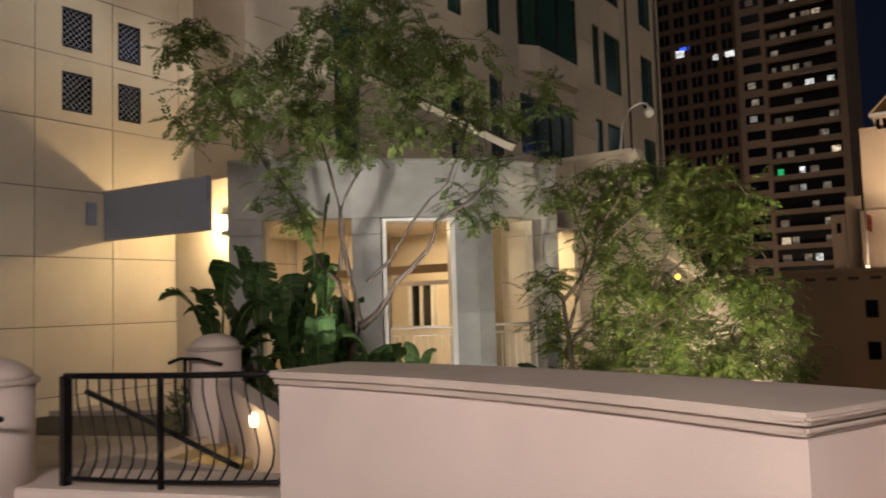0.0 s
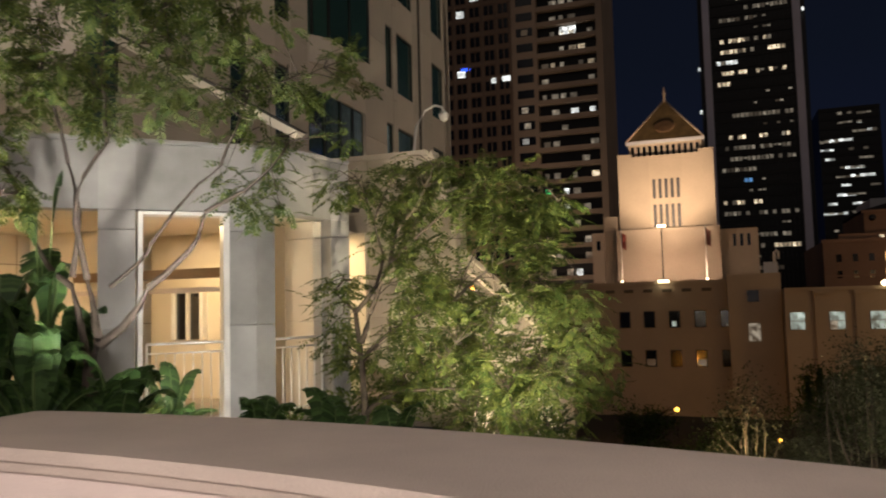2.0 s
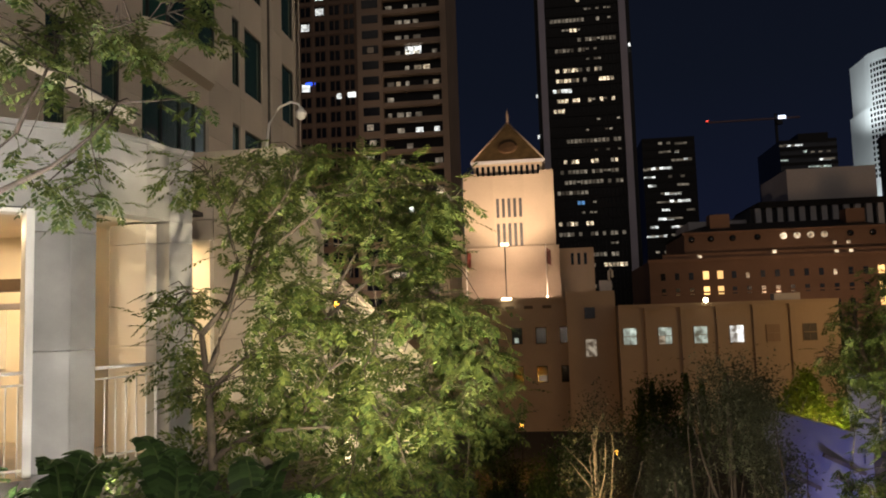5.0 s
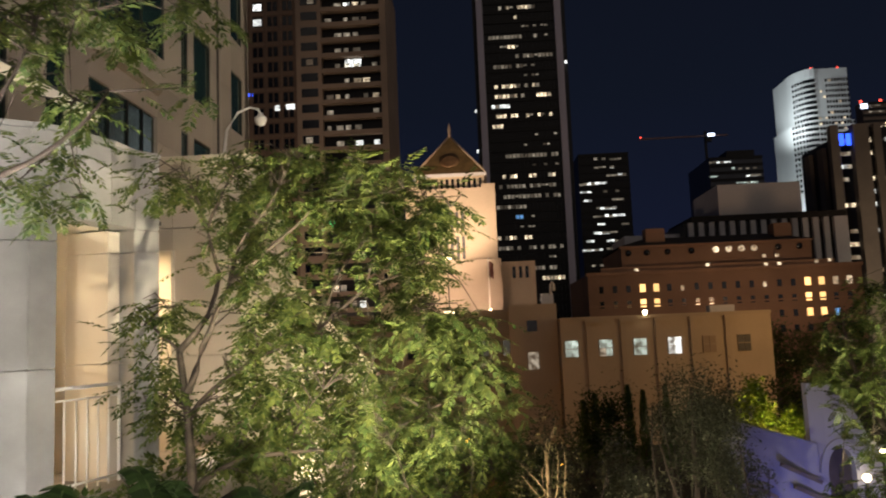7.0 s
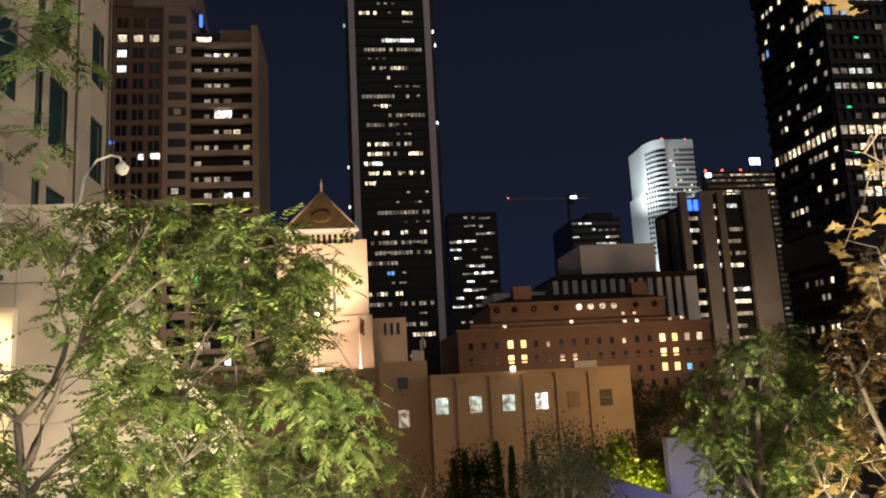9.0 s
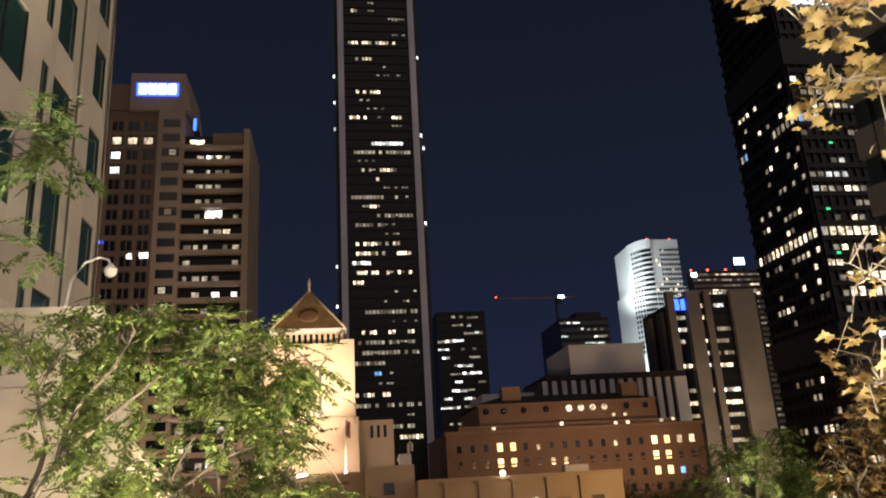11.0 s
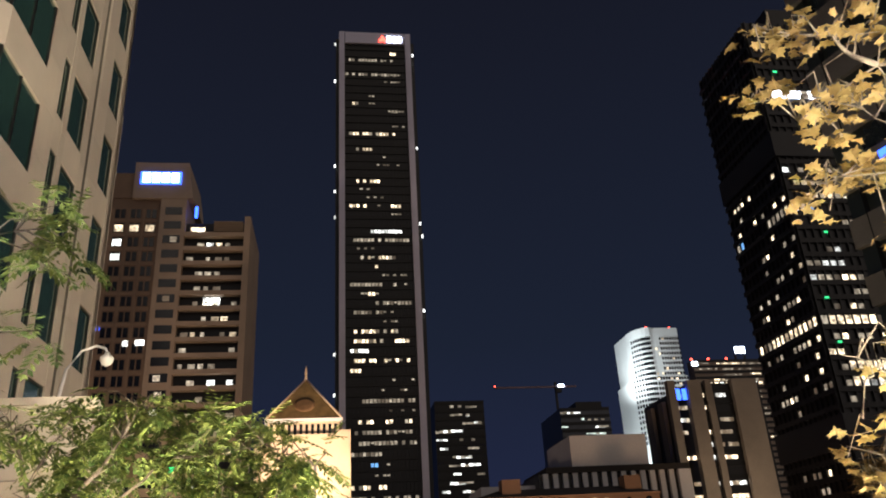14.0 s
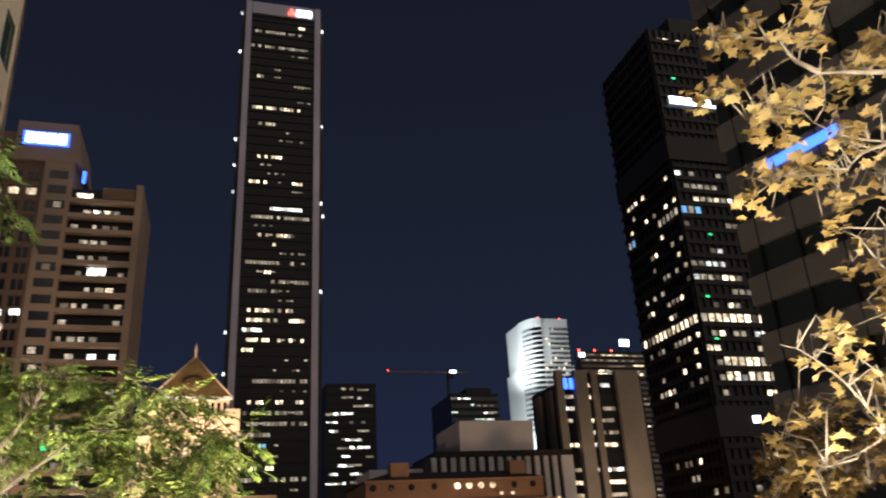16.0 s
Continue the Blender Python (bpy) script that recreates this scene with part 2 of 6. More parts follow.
def leaf_material(name, a, b, trans=0.35):
    m = bpy.data.materials.new(name)
    m.use_nodes = True
    n, l = m.node_tree.nodes, m.node_tree.links
    p = n["Principled BSDF"]
    p.inputs["Roughness"].default_value = 0.6
    p.inputs["Specular IOR Level"].default_value = 0.2
    geo, ramp = n.new("ShaderNodeNewGeometry"), n.new("ShaderNodeValToRGB")
    ramp.color_ramp.elements[0].color, ramp.color_ramp.elements[1].color = (*a, 1), (*b, 1)
    l.new(geo.outputs["Random Per Island"], ramp.inputs[0])
    l.new(ramp.outputs[0], p.inputs["Base Color"])
    tr, mix = n.new("ShaderNodeBsdfTranslucent"), n.new("ShaderNodeMixShader")
    l.new(ramp.outputs[0], tr.inputs[0])
    mix.inputs[0].default_value = trans
    l.new(p.outputs[0], mix.inputs[1])
    l.new(tr.outputs[0], mix.inputs[2])
    l.new(mix.outputs[0], n["Material Output"].inputs[0])
    return m


LEAF_GREEN = leaf_material("green_leaflet", (0.030, 0.055, 0.012), (0.135, 0.158, 0.042))
LEAF_DARK = leaf_material("dark_leaf", (0.022, 0.048, 0.012), (0.075, 0.12, 0.034), 0.25)
LEAF_YELLOW = leaf_material("yellow_autumn_leaf", (0.24, 0.17, 0.06), (0.50, 0.38, 0.17), 0.4)
LEAF_OLIVE = leaf_material("olive_leaf", (0.06, 0.07, 0.04), (0.13, 0.135, 0.08), 0.2)
LEAF_BRIGHT = leaf_material("bright_yellow_green_leaf", (0.10, 0.15, 0.01), (0.25, 0.28, 0.04))
LEAF_PADDLE = leaf_material("glossy_paddle_leaf", (0.014, 0.034, 0.010), (0.06, 0.11, 0.03), 0.12)


# ---- mesh helpers ----
def finish(bm, mat, name):
    me = bpy.data.meshes.new(name)
    bm.normal_update()
    bm.to_mesh(me)
    bm.free()
    me.materials.append(mat)
    return me


def part(name, bm, mat, parent=None, label=""):
    """Links a bmesh as one mesh object under its thing."""
    ob = new(name, finish(bm, mat, name) if isinstance(bm, bmesh.types.BMesh) else bm)
    if parent:
        ob.parent = parent
    if label:
        ob["label"] = label
    return ob


def thing(name, label, category, at=(0, 0, 0), group="", kind=""):
    ob = new(name)
    ob.location = at
    return tagged(ob, label, category, group, kind)


def add_box(bm, x0, x1, y0, y1, z0, z1):
    v = [bm.verts.new(p) for p in ((x0, y0, z0), (x1, y0, z0), (x1, y1, z0), (x0, y1, z0), (x0, y0, z1), (x1, y0, z1), (x1, y1, z1), (x0, y1, z1))]
    for f in ((3, 2, 1, 0), (4, 5, 6, 7), (0, 1, 5, 4), (1, 2, 6, 5), (2, 3, 7, 6), (3, 0, 4, 7)):
        bm.faces.new([v[k] for k in f])
    return v


def boxes(*bs, bevel=0.0):
    bm = bmesh.new()
    for b in bs:
        add_box(bm, *b)
    if bevel:
        bmesh.ops.bevel(bm, geom=bm.edges[:], offset=bevel, segments=2, affect="EDGES")
    return bm


def add_prism(bm, plan, z0, z1):
    """A closed plan, counter-clockwise from above, raised from z0 to z1."""
    lo = [bm.verts.new((x, y, z0)) for x, y in plan]
    hi = [bm.verts.new((x, y, z1)) for x, y in plan]
    n = len(plan)
    bm.faces.new(lo[::-1])
    bm.faces.new(hi)
    for k in range(n):
        bm.faces.new((lo[k], lo[(k + 1) % n], hi[(k + 1) % n], hi[k]))


def prism(plan, z0, z1, bevel=0.0):
    bm = bmesh.new()
    add_prism(bm, plan, z0, z1)
    if bevel:
        bmesh.ops.bevel(bm, geom=bm.edges[:], offset=bevel, segments=2, affect="EDGES")
    return bm


def add_tube(bm, pts, radii, sides=6):
    rings = []
    for k, p in enumerate(pts):
        p = Vector(p)
        d = (Vector(pts[min(k + 1, len(pts) - 1)]) - Vector(pts[max(k - 1, 0)])).normalized()
        a = d.orthogonal().normalized() if abs(d.z) > 0.95 else d.cross(Vector((0, 0, 1))).normalized()
        b = d.cross(a)
        r = radii[k] if hasattr(radii, "__len__") else radii
        rings.append([bm.verts.new(p + (a * math.cos(2 * math.pi * s / sides) + b * math.sin(2 * math.pi * s / sides)) * r) for s in range(sides)])
    for q, w in zip(rings, rings[1:]):
        for s in range(sides):
            bm.faces.new((q[s], q[(s + 1) % sides], w[(s + 1) % sides], w[s]))
    bm.faces.new(rings[0][::-1])
    bm.faces.new(rings[-1])


def tube(pts, radii, sides=6):
    bm = bmesh.new()
    add_tube(bm, pts, radii, sides)
    for f in bm.faces:
        f.smooth = True
    return bm


def lathe(profile, sides=28):
    bm = bmesh.new()
    rings = [[bm.verts.new((r * math.cos(2 * math.pi * s / sides), r * math.sin(2 * math.pi * s / sides), z)) for s in range(sides)] for r, z in profile]
    for q, w in zip(rings, rings[1:]):
        for s in range(sides):
            bm.faces.new((q[s], q[(s + 1) % sides], w[(s + 1) % sides], w[s]))
    bm.faces.new(rings[0][::-1])
    bm.faces.new(rings[-1])
    for f in bm.faces:
        f.smooth = True
    return bm


def arc_plan(cx, cy, r0, r1, a0, a1, n=24):
    """A curved strip: angles from +y towards +x, in degrees."""
    out = [(cx + r1 * math.sin(radians(a0 + (a1 - a0) * k / n)), cy + r1 * math.cos(radians(a0 + (a1 - a0) * k / n))) for k in range(n + 1)]
    inn = [(cx + r0 * math.sin(radians(a0 + (a1 - a0) * k / n)), cy + r0 * math.cos(radians(a0 + (a1 - a0) * k / n))) for k in range(n + 1)]
    return (out[::-1] + inn)

# ---- ground, terrace and curved parapet ----
tagged(part("ground", boxes((-1500, 1500, -600, 2500, -17.0, -16.0)), ASPHALT), "dark asphalt ground of streets and plaza", "ground", kind="structure")
tagged(part("floor", boxes((-6.6, 14, -12, 7.9, -0.3, 0.0)), PAVING), "paved terrace floor", "floor", kind="structure")
tagged(part("retaining_wall", boxes((-6.6, 14, 7.9, 8.1, -16, -0.02)), PLASTER), "plastered retaining wall below the terrace", "wall", kind="structure")
tagged(part("planter_bed", boxes((-15.0, -6.9, 8.6, 13.2, -16.0, -0.55), (-6.9, -2.2, 8.3, 20.5, -16.0, -1.1)), SOIL), "dark soil of the planted bed", "ground", kind="structure")

AC = (-2.9, -2.6)
parapet = thing("parapet", "curved pink plaster parapet with a moulded stone coping", "parapet wall", kind="structure")
part("wall_face", prism(arc_plan(*AC, 9.58, 10.26, -0.85, 22.6), 0.0, 1.0), PLASTER, parapet)
part("coping_bed", prism(arc_plan(*AC, 9.53, 10.32, -0.98, 22.8), 1.0, 1.05, 0.016), COPING, parapet)
part("coping", prism(arc_plan(*AC, 9.49, 10.40, -1.1, 23.0), 1.05, 1.10, 0.02), COPING, parapet, "rounded cast stone coping slab")
end_post = thing("end_post", "pink plaster end post of the parapet", "post", kind="structure")
part("shaft", boxes((1.05, 1.5, 6.3, 7.5, 0, 0.99), bevel=0.02), PLASTER, end_post)

# wall eye lamp at the foot of the parapet
eye = thing("wall_step_light", "dark round step light set in the plaster parapet", "wall light", (-2.75, 6.97, 0.02))
part("housing", lathe([(0.0, -0.04), (0.09, -0.04), (0.10, 0.0), (0.085, 0.03), (0.0, 0.05)], 20), FRAME, eye)
eye.rotation_euler = (radians(90), 0, 0)

# ---- railing between the domed posts ----
gate = thing("railing", "black wrought iron railing with belly-curved balusters", "railing")
GA, GB = Vector((-5.06, 6.42, 0)), Vector((-2.98, 7.36, 0))
gd = (GB - GA).normalized()
gn = Vector((gd.y, -gd.x, 0))


def bowed(f):
    return GA.lerp(GB, f) + gn * (0.10 * math.sin(math.pi * f))


part("top_rail", tube([bowed(k / 12) + Vector((0, 0, 1.05)) for k in range(13)], 0.026, 8), IRON, gate)
part("bottom_rail", tube([bowed(k / 12) + Vector((0, 0, 0.20)) for k in range(13)], 0.020, 8), IRON, gate)
for f, r in ((0.005, 0.036), (0.415, 0.019)):
    p = bowed(f)
    part("post", boxes((p.x - r, p.x + r, p.y - r, p.y + r, 0.13, 1.05)), IRON, gate)
BELLY = ((0.0, 1.05), (0.0, 0.92), (0.03, 0.8), (0.10, 0.62), (0.145, 0.47), (0.12, 0.34), (0.05, 0.25), (0.0, 0.20))
for k in range(1, 19):
    f = k / 19
    if abs(f - 0.415) < 0.02:
        continue
    p = bowed(f)
    part("baluster", tube([p + gn * (o * 0.45) + gd * (o * 0.95) + Vector((0, 0, z)) for o, z in BELLY], 0.0085, 5), IRON, gate)
tagged(part("kerb", prism([(-5.75, 6.0), (-2.93, 7.05), (-3.2, 7.85), (-6.0, 6.75)], 0.0, 0.14, 0.015), PLASTER), "plaster kerb under the iron railing", "kerb", kind="structure")


def domed_post(x, y, z0, h, r, label):
    t = thing("domed_post", label, "post", (x, y, z0), "domed posts")
    part("shaft", lathe([(r, 0), (r, h)], 40), PLASTER, t)
    part("cap_ring", lathe([(r, h), (r + 0.035, h + 0.012), (r + 0.04, h + 0.04), (r + 0.02, h + 0.055), (0.2, h + 0.056)], 40), COPING, t)
    part("dome", lathe([(r - 0.02, h + 0.056)] + [((r - 0.02) * math.cos(a), h + 0.056 + 0.19 * math.sin(a)) for a in (0.3, 0.6, 0.9, 1.2, 1.45)] + [(0.01, h + 0.246)], 40), PLASTER, t)
    return t


domed_post(-5.78, 6.05, 0.0, 0.98, 0.44, "round pink plaster post with a domed cap")
domed_post(-7.95, 10.25, -1.2, 2.18, 0.37, "round pink plaster post beside the planted bed")
hand = thing("handrail", "short black iron handrail with a round bracket", "handrail", group="handrails")
part("rail", tube([(-5.75, 5.3, 0.66), (-5.42, 5.62, 0.70), (-5.1, 5.78, 0.74), (-4.98, 5.88, 0.77)], 0.022, 8), IRON, hand)
part("bracket", tube([(-5.45, 5.9, 0.56), (-5.32, 5.7, 0.58), (-5.28, 5.62, 0.64)], [0.05, 0.045, 0.02], 10), IRON, hand)
brace = thing("handrail", "sloping black iron stair handrail behind the railing", "handrail", group="handrails")
part("rail", tube([(-5.25, 6.72, 0.88), (-4.72, 6.98, 0.62), (-4.15, 7.25, 0.32), (-3.95, 7.35, 0.22)], 0.026, 8), IRON, brace)
brace2 = thing("handrail", "black iron handrail in front of the round post", "handrail", group="handrails")
part("rail", tube([(-8.0, 9.5, 0.85), (-7.85, 9.57, 0.91), (-7.6, 9.7, 0.90), (-7.3, 9.85, 0.82)], 0.024, 8), IRON, brace2)
part("post", tube([(-7.78, 9.6, -0.4), (-7.78, 9.6, 0.90)], 0.024, 8), IRON, brace2)

# stairs that drop away behind the railing
stair = thing("stairs", "pale stone steps with yellow worn nosings", "stairs", kind="structure")
STEP = material("step_stone", (0.50, 0.40, 0.22), 0.75, 0, 0.2, 4, 0.08, 50)
landing = part("landing", boxes((-2.6, 0, -1.1, 1.25, -0.6, 0), bevel=0.012), COPING, stair)
landing.location, landing.rotation_euler = (-6.5, 8.25, -0.06), (0, 0, radians(23.6))
for k in range(1, 6):
    st = part("step", boxes((-0.42, 0, -1.1, 1.25, -0.6, 0), bevel=0.012), STEP, stair)
    st.location = (-6.5 + 0.33 * k, 8.25 + 0.144 * k, 0.0 - 0.15 * k)
    st.rotation_euler = (0, 0, radians(23.6))
cheek = thing("stair_wall", "sloping pink plaster stair side wall", "wall", kind="structure")
bm = bmesh.new()
lo = [(-8.0, 10.2), (-4.2, 8.62), (-4.1, 8.85), (-7.9, 10.5)]
tops = (0.62, 0.1, 0.1, 0.62)
v0 = [bm.verts.new((x, y, -3)) for x, y in lo]
v1 = [bm.verts.new((x, y, z)) for (x, y), z in zip(lo, tops)]
bm.faces.new(v1)
bm.faces.new(v0[::-1])
for k in range(4):
    bm.faces.new((v0[k], v0[(k + 1) % 4], v1[(k + 1) % 4], v1[k]))
bmesh.ops.recalc_face_normals(bm, faces=bm.faces[:])
part("cheek_wall", bm, PLASTER, cheek)
sl = thing("step_light", "round glowing step light on the stair wall", "wall light", (-6.15, 9.39, 0.2))
part("lens", lathe([(0.0, -0.05), (0.085, -0.05), (0.092, 0.0), (0.075, 0.025), (0.0, 0.04)], 20), LAMP_GLASS, sl)
sl.rotation_euler = (radians(90), 0, radians(-24))

# ---- cream side wall of stone panels ----
west = thing("wall_west", "cream stone panel wall lit by warm lamps", "wall", kind="structure")
part("backing", boxes((-15.8, -15.06, 2.5, 30, -6, 24)), JOINT, west)
GRATE_Y, GRATE_Z = ((11.76, 12.46), (13.10, 13.69)), ((6.05, 6.93), (7.48, 8.39))
PW, PH, GAP = 1.79, 1.49, 0.022
panel_meshes = {}


def stone_panel(y0, y1, z0, z1):
    key = (round(y1 - y0, 3), round(z1 - z0, 3))
    if key not in panel_meshes:
        bm = boxes((-0.06, 0.0, 0, key[0], 0, key[1]))
        panel_meshes[key] = finish(bm, CREAM, "stone_panel")
    ob = new("stone_panel", panel_meshes[key])
    ob.parent, ob.location = west, (-15.0, y0, z0)


rows_z = [-1.66 + PH * k for k in range(14)]
cols_y = [11.17 - PW * 4 + PW * k for k in range(13)]
for zi in rows_z:
    for yi in cols_y:
        y0, y1, z0, z1 = yi + GAP / 2, yi + PW - GAP / 2, zi + GAP / 2, zi + PH - GAP / 2
        hole = None
        for gy in GRATE_Y:
            for gz in GRATE_Z:
                if gy[0] > y0 and gy[1] < y1 and gz[0] > z0 - 0.25 and gz[1] < z1 + 0.25:
                    hole = (gy, (max(gz[0], z0 + 0.05), min(gz[1], z1 - 0.05)))
        if hole:
            (ga, gb), (gc, gd_) = hole
            stone_panel(y0, ga, z0, z1)
            stone_panel(gb, y1, z0, z1)
            stone_panel(ga, gb, z0, gc)
            stone_panel(ga, gb, gd_, z1)
        else:
            stone_panel(y0, y1, z0, z1)
for gy in GRATE_Y:
    for gz in GRATE_Z:
        cy, cz = (gy[0] + gy[1]) / 2, (gz[0] + gz[1]) / 2
        hy_, hz_ = (gy[1] - gy[0]) / 2, (gz[1] - gz[0]) / 2
        w = thing("window_grille", "small square window with a dark diamond lattice", "window", (-15.0, cy, cz), "lattice windows")
        part("recess", boxes((-0.055, -0.045, -hy_, hy_, -hz_, hz_)), DARK_GLASS, w)
        for k in range(-5, 6):
            for s in (1, -1):
                a = Vector((-0.03, k * 0.14 - s * hz_, -hz_))
                b = Vector((-0.03, k * 0.14 + s * hz_, hz_))
                cut = [f for f in (0.0, 1.0) if abs(a.lerp(b, f).y) <= hy_] + [f for f in ((e - a.y) / (b.y - a.y) for e in (-hy_, hy_)) if 0 < f < 1]
                if len(cut) >= 2 and max(cut) - min(cut) > 0.1:
                    part("lattice_bar", tube([a.lerp(b, min(cut)), a.lerp(b, max(cut))], 0.008, 4), CANOPY_GREY, w)
        part("frame", boxes((-0.04, 0.0, -hy_, -hy_ + 0.03, -hz_, hz_), (-0.04, 0.0, hy_ - 0.03, hy_, -hz_, hz_), (-0.04, 0.0, -hy_ + 0.03, hy_ - 0.03, -hz_, -hz_ + 0.03), (-0.04, 0.0, -hy_ + 0.03, hy_ - 0.03, hz_ - 0.03, hz_)), FRAME, w)

# ---- grey canopy panel and sconce ----
canopy = thing("canopy_panel", "blue-grey metal canopy fascia between wall and pavilion", "canopy")
def fascia(z0, z1, o):
    return prism([(-14.97, 12.72 - o), (-11.66, 12.97 - o), (-11.66, 13.03 + o), (-14.97, 12.78 + o)], z0, z1)


part("panel", fascia(3.22, 4.30, 0.0), CANOPY_GREY, canopy)
part("top_trim", fascia(4.30, 4.33, 0.02), BEIGE, canopy)
part("bottom_trim", fascia(3.19, 3.22, 0.02), BEIGE, canopy)
part("end_plate", boxes((-11.66, -11.60, 12.93, 13.07, 3.19, 4.33)), CANOPY_GREY, canopy)
junction = thing("junction_box", "small grey box fixed on the cream wall", "junction box")
part("body", boxes((-15.0, -14.9, 12.30, 12.52, 3.55, 4.05), bevel=0.01), CANOPY_GREY, junction)
sconce = thing("wall_sconce", "glowing square wall sconce beside the canopy", "wall lamp")
part("glass", boxes((-13.14, -12.86, 14.34, 14.5, 3.38, 3.74), bevel=0.02), LAMP_GLASS, sconce)
part("back_plate", boxes((-13.10, -12.9, 14.51, 14.58, 3.3, 3.8)), FRAME, sconce)
part("bracket", boxes((-13.04, -12.96, 14.5, 14.62, 3.3, 3.56)), FRAME, sconce)

# ---- arcade pavilion of grey granite ----
arcade = thing("arcade", "faceted grey granite arcade with square openings and deep lintels", "arcade")


def slab_between(a, b, thick, z0, z1):
    """A wall piece along the plan from a to b whose thickness goes back from the face."""
    a, b = Vector(a), Vector(b)
    d = (b - a).normalized()
    n = Vector((-d.y, d.x)) * thick
    return prism([tuple(a), tuple(b), tuple(b + n), tuple(a + n)], z0, z1, 0.012)


FACE = [(-11.78, 13.62), (-11.25, 14.1), (-9.83, 15.35), (-9.37, 15.76), (-8.18, 16.88), (-7.80, 17.16), (-7.56, 17.44), (-7.24, 18.35), (-7.18, 19.0), (-6.94, 19.38)]
for k in range(len(FACE) - 1):
    part("lintel", slab_between(FACE[k], FACE[k + 1], 0.42, 3.46, 4.66), GRANITE, arcade)
    a, b = Vector(FACE[k]), Vector(FACE[k + 1])
    n = Vector((-(b - a).y, (b - a).x)).normalized() * -0.05
    part("parapet_cap", slab_between(a + n, b + n, 0.55, 4.66, 4.74), GRANITE, arcade)
for a, b, th in (((-11.78, 13.62), (-11.25, 14.1), 0.7), ((-9.83, 15.35), (-9.37, 15.76), 0.6), ((-8.18, 16.88), (-7.80, 17.16), 0.75), ((-7.80, 17.16), (-7.56, 17.44), 0.45), ((-7.18, 19.0), (-6.94, 19.38), 0.5)):
    for z0, z1 in ((-1.6, -0.405), (-0.395, 1.345), (1.355, 3.095), (3.105, 3.45)):
        part("pillar_block", slab_between(a, b, th, z0, z1), GRANITE, arcade)
for z0, z1 in ((-1.6, 1.345), (1.355, 3.095), (3.105, 3.45)):
    part("jamb_block", prism([(-8.4, 19.2), (-7.62, 19.02), (-7.42, 19.5), (-8.3, 19.9)], z0, z1), CREAM, arcade, "cream plaster jamb")
part("opening_frame", slab_between((-9.35, 15.80), (-9.29, 15.86), 0.4, -0.42, 3.44), WHITE_METAL, arcade)
part("opening_frame", slab_between((-8.26, 16.80), (-8.18, 16.88), 0.4, -0.42, 3.44), WHITE_METAL, arcade)
part("opening_frame", slab_between((-9.29, 15.86), (-8.26, 16.80), 0.4, 3.38, 3.44), WHITE_METAL, arcade)
tagged(part("floor_arcade", prism([(-15, 11.5), (-13.2, 12.4), (-8.3, 16.8), (-7.6, 17.5), (-7.0, 19.5), (-7.0, 27), (-15, 27)], -1.4, -0.45), PAVING), "paved arcade floor behind the pillars", "floor", kind="structure")
tagged(part("ceiling", prism([(-15, 15.3), (-13.2, 15.3), (-11.5, 14.35), (-8.35, 17.2), (-7.75, 17.9), (-7.6, 19.3), (-8.5, 19.7), (-8.7, 23.6), (-15, 23.6)], 3.5, 3.62), CREAM), "cream plaster arcade ceiling", "ceiling", kind="structure")
tagged(part("roof_arcade", prism([(-15, 15.0), (-13.2, 15.0), (-11.5, 14.2), (-8.35, 17.0), (-7.75, 17.7), (-7.4, 19.3), (-8.5, 19.7), (-8.7, 23.6), (-15, 23.6)], 4.2, 4.3), ROOFDARK), "flat dark roof of the arcade", "roof", kind="structure")
tagged(part("wall_return", boxes((-14.98, -11.9, 14.63, 14.9, -1.4, 2.04), (-14.98, -11.9, 14.63, 14.9, 2.055, 4.64)), CREAM), "cream plaster return wall carrying the sconce", "wall", kind="structure")
# inner walls, window and beam seen through the openings
inner = thing("wall_inner", "cream inner wall of the arcade with a wood beam", "wall", kind="structure")
part("wall_panel", boxes((-14.9, -12.9, 18.6, 18.9, -0.45, 3.5), (-12.9, -9.3, 20.4, 20.7, -0.45, 3.5), (-9.3, -8.9, 18.9, 20.7, -0.45, 3.5)), CREAM, inner)
part("beam", boxes((-13.2, -9.0, 18.2, 18.5, 2.32, 2.52)), material("brown_wood_beam", (0.20, 0.11, 0.05), 0.5, 0, 0.2, 3, 0.05), inner)
part("ledge", boxes((-13.2, -9.0, 18.2, 18.45, 2.02, 2.12)), COPING, inner)
inner_window = thing("window_1", "dark glazed window in a pale frame inside the arcade", "window", kind="structure")
inner_window.location, inner_window.scale = (-2.475, 1.5, 1.2), (0.75, 1.0, 0.55)
part("frame", boxes((-12.9, -12.78, 18.7, 18.9, -0.45, 1.7), (-11.82, -11.7, 18.7, 18.9, -0.45, 1.7), (-12.78, -11.82, 18.7, 18.9, 1.58, 1.7), (-12.34, -12.26, 18.7, 18.88, -0.45, 1.58)), WHITE_METAL, inner_window)
part("pane", boxes((-12.78, -12.34, 18.8, 18.82, -0.45, 1.58)), DARK_GLASS, inner_window)
part("pane", boxes((-12.26, -11.82, 18.8, 18.82, -0.45, 1.58)), DARK_GLASS, inner_window)


def white_rail(a, b, n, label):
    t = thing("balcony_railing", label, "railing", group="arcade railings")
    a, b = Vector((*a, 0)), Vector((*b, 0))
    for z, r in ((1.05, 0.03), (0.88, 0.018), (-0.32, 0.02)):
        part("rail", tube([a + Vector((0, 0, z)), b + Vector((0, 0, z))], r, 6), WHITE_METAL, t)
    for k in range(n + 1):
        p = a.lerp(b, k / n)
        part("bar", tube([p + Vector((0, 0, -0.42)), p + Vector((0, 0, 0.88 if k % n else 1.05))], 0.014 if k % n else 0.024, 5), WHITE_METAL, t)


